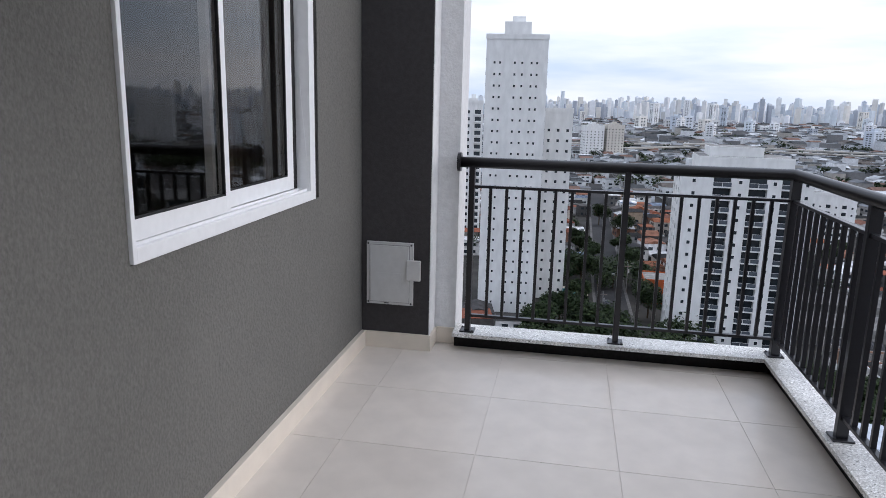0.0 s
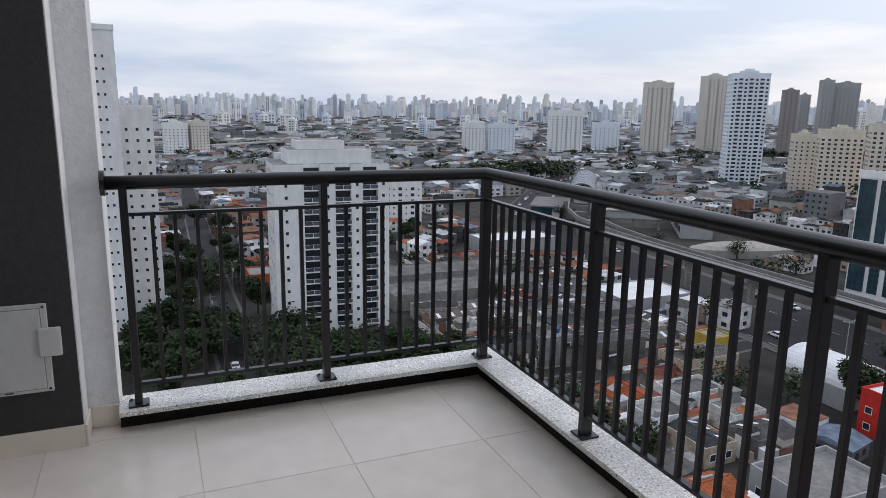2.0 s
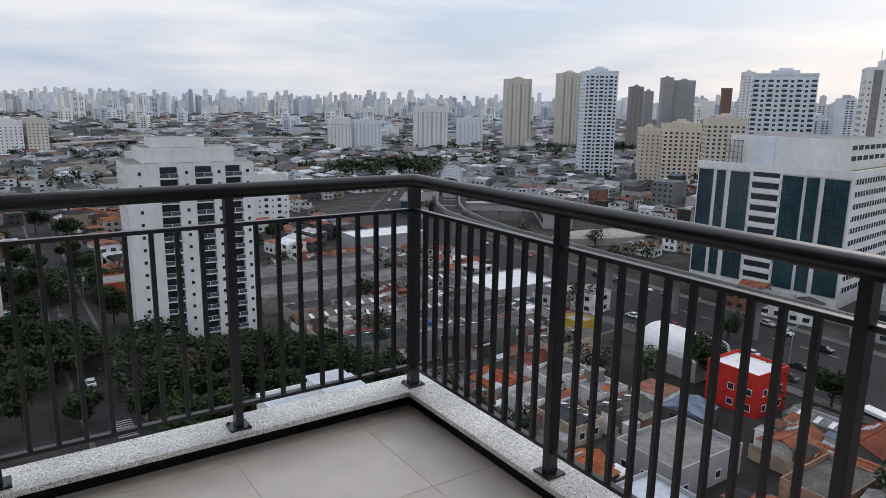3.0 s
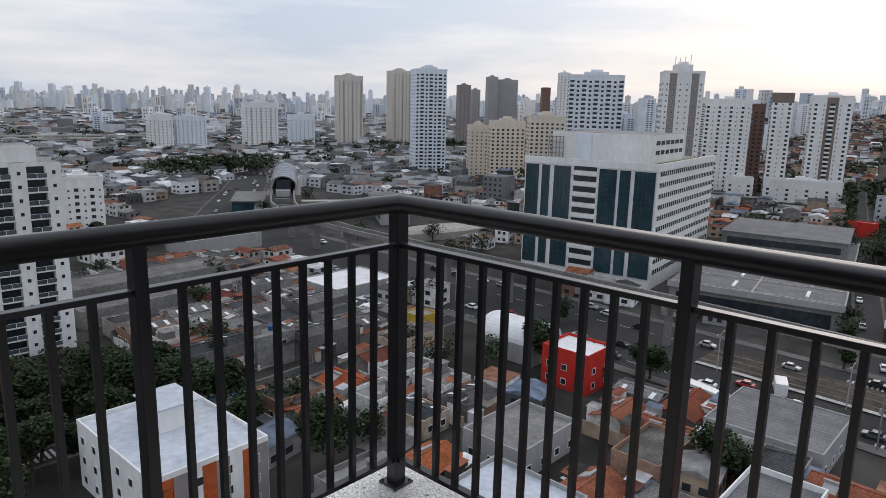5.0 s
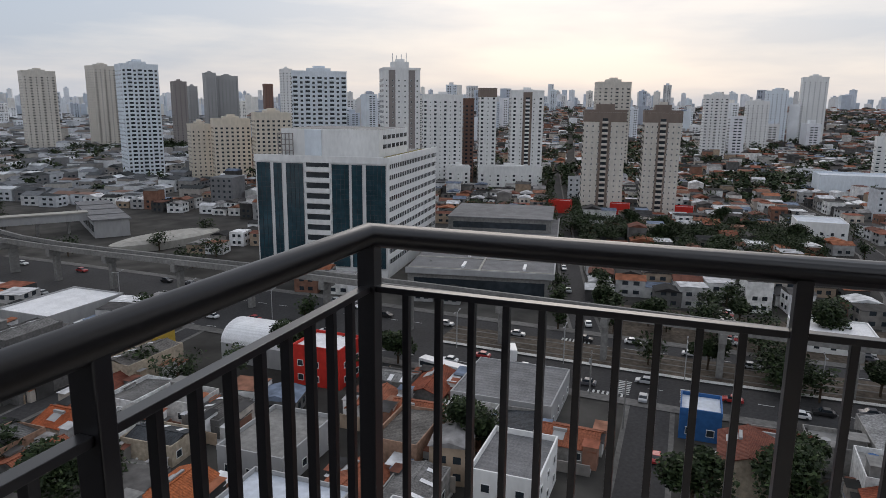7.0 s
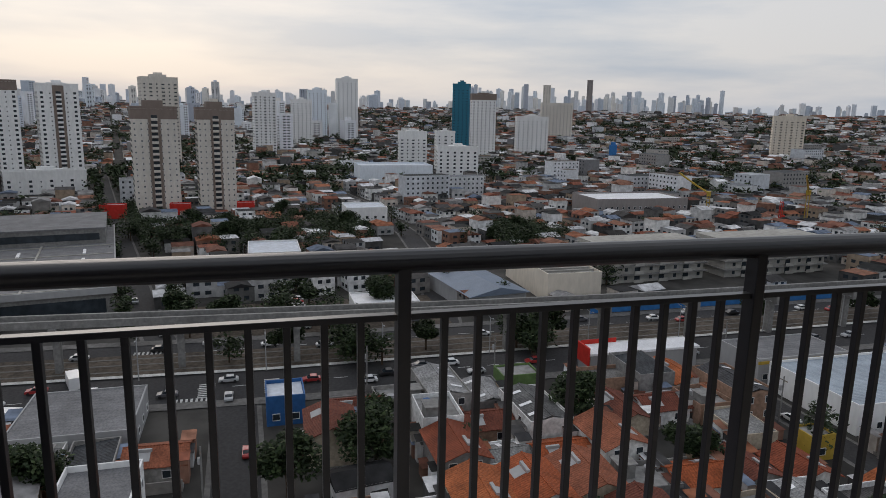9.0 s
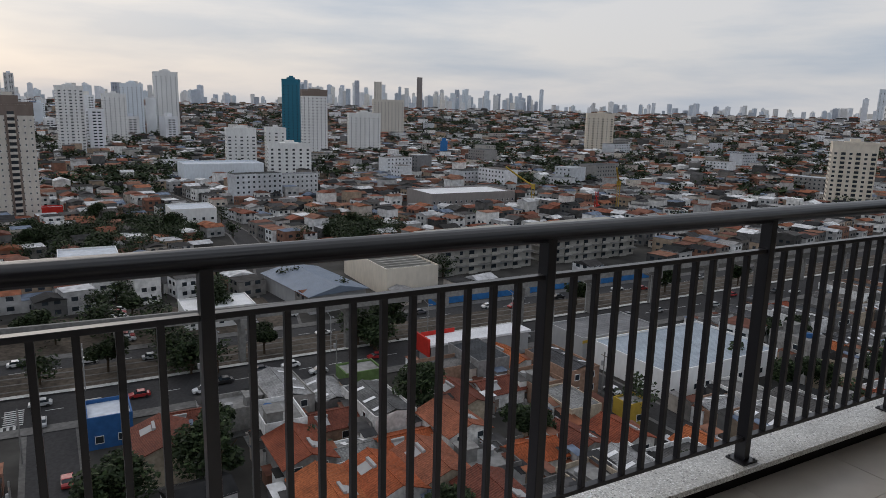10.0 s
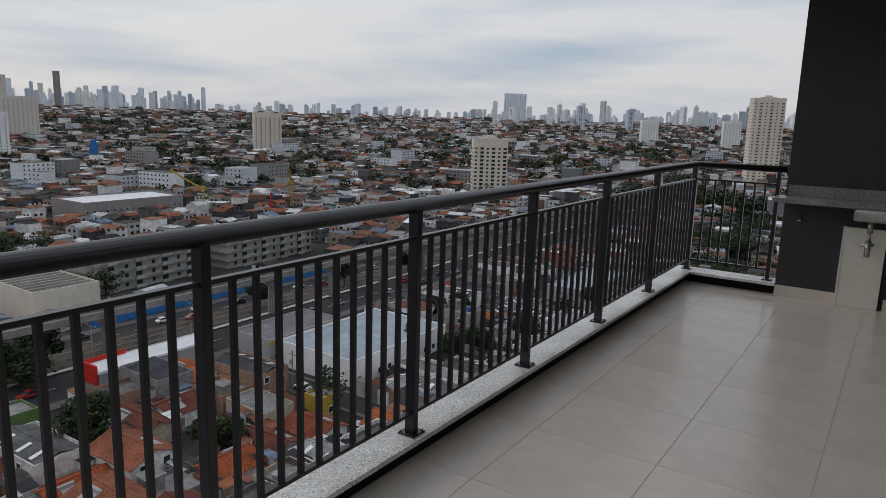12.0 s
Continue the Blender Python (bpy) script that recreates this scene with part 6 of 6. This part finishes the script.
tagged(new("city_trees", wood.mesh("city_trees", [LEAF, BARK])), "scattered dark green trees among the roofs", "trees", kind="stuff")


# ---- vehicles ----
def prism(profile, half):
    s = Shape()
    n = len(profile)
    s.quad([(x, -half, z) for x, z in profile])
    s.quad([(x, half, z) for x, z in profile][::-1])
    for i in range(n):
        (xa, za), (xb, zb) = profile[i], profile[(i + 1) % n]
        s.quad(((xa, -half, za), (xa, half, za), (xb, half, zb), (xb, -half, zb)))
    return s


WHEEL = tube([(0, -0.1, 0), (0, 0.1, 0)], 0.31, 12).mesh("wheel", RUBBER)
GLASS_CAR = prism([(-1.45, 0.93), (-1.0, 1.40), (0.35, 1.42), (1.0, 0.93)], 0.74).mesh("cabin_glass", FAR_GLASS)
CAR_SRC = []
for mat, colour in zip(CARS, ("white", "black", "silver", "dark grey", "red")):
    c = thing("car", colour + " hatchback car on the asphalt", "car", group="cars on the streets")
    part("body", prism([(-2.0, 0.32), (-2.05, 0.75), (-1.75, 0.95), (1.05, 0.95), (1.95, 0.78), (2.08, 0.32)], 0.84), mat, c, bevel=0.06)
    part("cabin_glass", GLASS_CAR, None, c)
    part("car_roof", prism([(-1.05, 1.39), (-0.95, 1.46), (0.3, 1.48), (0.42, 1.40)], 0.70), mat, c)
    for x in (-1.28, 1.32):
        for y in (-0.78, 0.78):
            part("wheel", WHEEL, None, c, m=pose(x, y, 0.31))
    CAR_SRC.append(c)
spots = []
for i in range(46):
    lane = rng.choice((-14.5, -11.5, -8.5, 9.8, 13.0, 16))
    y = -210 + i * 6.6 + rng.uniform(-2, 2)
    spots.append((151 + lane + max(0, y) * 0.05, y, 90 if lane < 0 else -90))
spots += [(134, 9.5, 0), (110, 5.8, 0), (92, 9.6, 180), (62, 5.6, 0), (13.5, 150, 90), (17, 180, -90), (13.4, 200, 90), (17.2, 238, -90), (12, 165, 90), (56, -97.5, 0), (100, -94.8, 0), (210, 38, 15), (240, 45, 195), (262, 46, 14), (300, 57, 14), (178, 27, 14), (62, 70, 30), (64, 73, 30), (186, -42, 60), (188, -46, 60), (180, -50, 60)]
for i in range(22):
    spots.append((176 + (i % 11) * 2.7, -38 + (i // 11) * 30 + rng.uniform(-0.3, 0.3), 80 + rng.choice((0, 180))))
for i in range(26):
    u = 10 + i * 9.5 + rng.uniform(-3, 3)
    o = rng.choice((-8, -4.5, 4.5, 8))
    spots.append((176 + u * 0.6 + o * 0.8, 312 + u * 0.8 - o * 0.6, 53 if o > 0 else 233))
for i in range(16):
    y = 70 + i * 10.5 + rng.uniform(-3, 3)
    lane = rng.choice((-13, -10, -7.5, 13, 16))
    spots.append((156 + lane, y, 88 if lane < 0 else -92))
for i, (x, y, turn) in enumerate(spots):
    k = i % 5 if i < 5 else (0, 2, 0, 3, 1, 0, 2, 4)[i % 8]
    m = pose(x, y, ground_z(x, y) + 0.13, 0, 0, turn)
    if i < 5:
        CAR_SRC[i].matrix_basis = m
    else:
        copy_thing(CAR_SRC[k], m)
bus = thing("bus", "white city bus on the avenue", "bus", pose(131.5, 51, GZ + 0.09, 0, 0, 75))
part("body", Shape().box(-6, 6, -1.25, 1.25, 0.4, 3.1), CARS[0], bus, bevel=0.12)
part("window_band", Shape().box(-5.7, 5.6, -1.28, 1.28, 1.5, 2.5), FAR_GLASS, bus)
for x in (-3.6, 3.8):
    for y in (-1.15, 1.15):
        part("wheel", WHEEL, None, bus, m=pose(x, y, 0.42) @ Matrix.Scale(1.4, 4))
truck = thing("truck", "white box truck turning on the avenue", "truck", pose(146, 40, GZ + 0.09, 0, 0, 20))
part("cargo_box", Shape().box(-3.2, 2.0, -1.2, 1.2, 0.9, 3.4), CARS[0], truck, bevel=0.05)
part("cab", prism([(2.1, 0.5), (2.1, 2.5), (3.4, 2.4), (3.9, 1.4), (3.9, 0.5)], 1.1), CARS[3], truck, bevel=0.05)
for x in (-2, 3):
    for y in (-1.0, 1.0):
        part("wheel", WHEEL, None, truck, m=pose(x, y, 0.42) @ Matrix.Scale(1.35, 4))

# street lamps along the avenue
lamp = thing("street_lamp", "grey double-arm street lamp on the median", "lamp", group="avenue lamps")
part("pole", tube([(0, 0, 0), (0, 0, 9)], 0.11, 6), GREY, lamp)
part("arm", tube([(-1.8, 0, 9.2), (0, 0, 8.8), (1.8, 0, 9.2)], 0.06, 5), GREY, lamp)
for x in (-1.8, 1.8):
    part("lamp_head", Shape().box(x - 0.35, x + 0.35, -0.14, 0.14, 9.15, 9.3), GREY, lamp)
lamp.matrix_basis = pose(147.5, -180, GZ + 0.2)
for i in range(1, 14):
    copy_thing(lamp, pose(147.5 if i < 9 else 148.5, -180 + i * 26, GZ + 0.2))
pole = thing("utility_pole", "concrete utility pole with a crossarm", "pole", group="utility poles")
part("shaft", tube([(0, 0, 0), (0, 0, 9.5)], 0.14, 6), CONCRETE, pole)
part("crossarm", Shape().box(-1.0, 1.0, -0.06, 0.06, 8.6, 8.75), BROWN, pole)
part("transformer", tube([(0.3, 0.25, 6.6), (0.3, 0.25, 7.6)], 0.28, 8), GREY, pole)
PO = [(133, 20), (133, -18), (133, -46), (132, -104), (120, 12), (96, 12), (66, 12), (100, -92), (11, 145), (11, 180), (20, 215)]
pole.matrix_basis = pose(*PO[0], GZ)
for x, y in PO[1:]:
    copy_thing(pole, pose(x, y, GZ))

# ---- floor tiles ----
TS = 0.603
tx = [WX + 0.001] + [0.307 + TS * k for k in range(-2, 2)] + [1.227]
tyv = [SY + 0.002] + [3.39 + TS * k for k in range(-11, 2)] + [4.097]
for i in range(len(tx) - 1):
    for j in range(len(tyv) - 1):
        a, b, c, d = tx[i] + 0.0013, tx[i + 1] - 0.0013, tyv[j] + 0.0013, tyv[j + 1] - 0.0013
        if b - a < 0.02 or d - c < 0.02:
            continue
        if b < -0.6 and d > NY:
            d = NY - 0.001
        key = ("tile", round(b - a, 3), round(d - c, 3))
        me = shared(key, lambda: Shape().box(-(b - a) / 2, (b - a) / 2, -(d - c) / 2, (d - c) / 2, -0.0024, 0).mesh("tile", TILE, bevel=0.0008))
        part("tile", me, None, floor, m=pose((a + b) / 2, (c + d) / 2, 0))
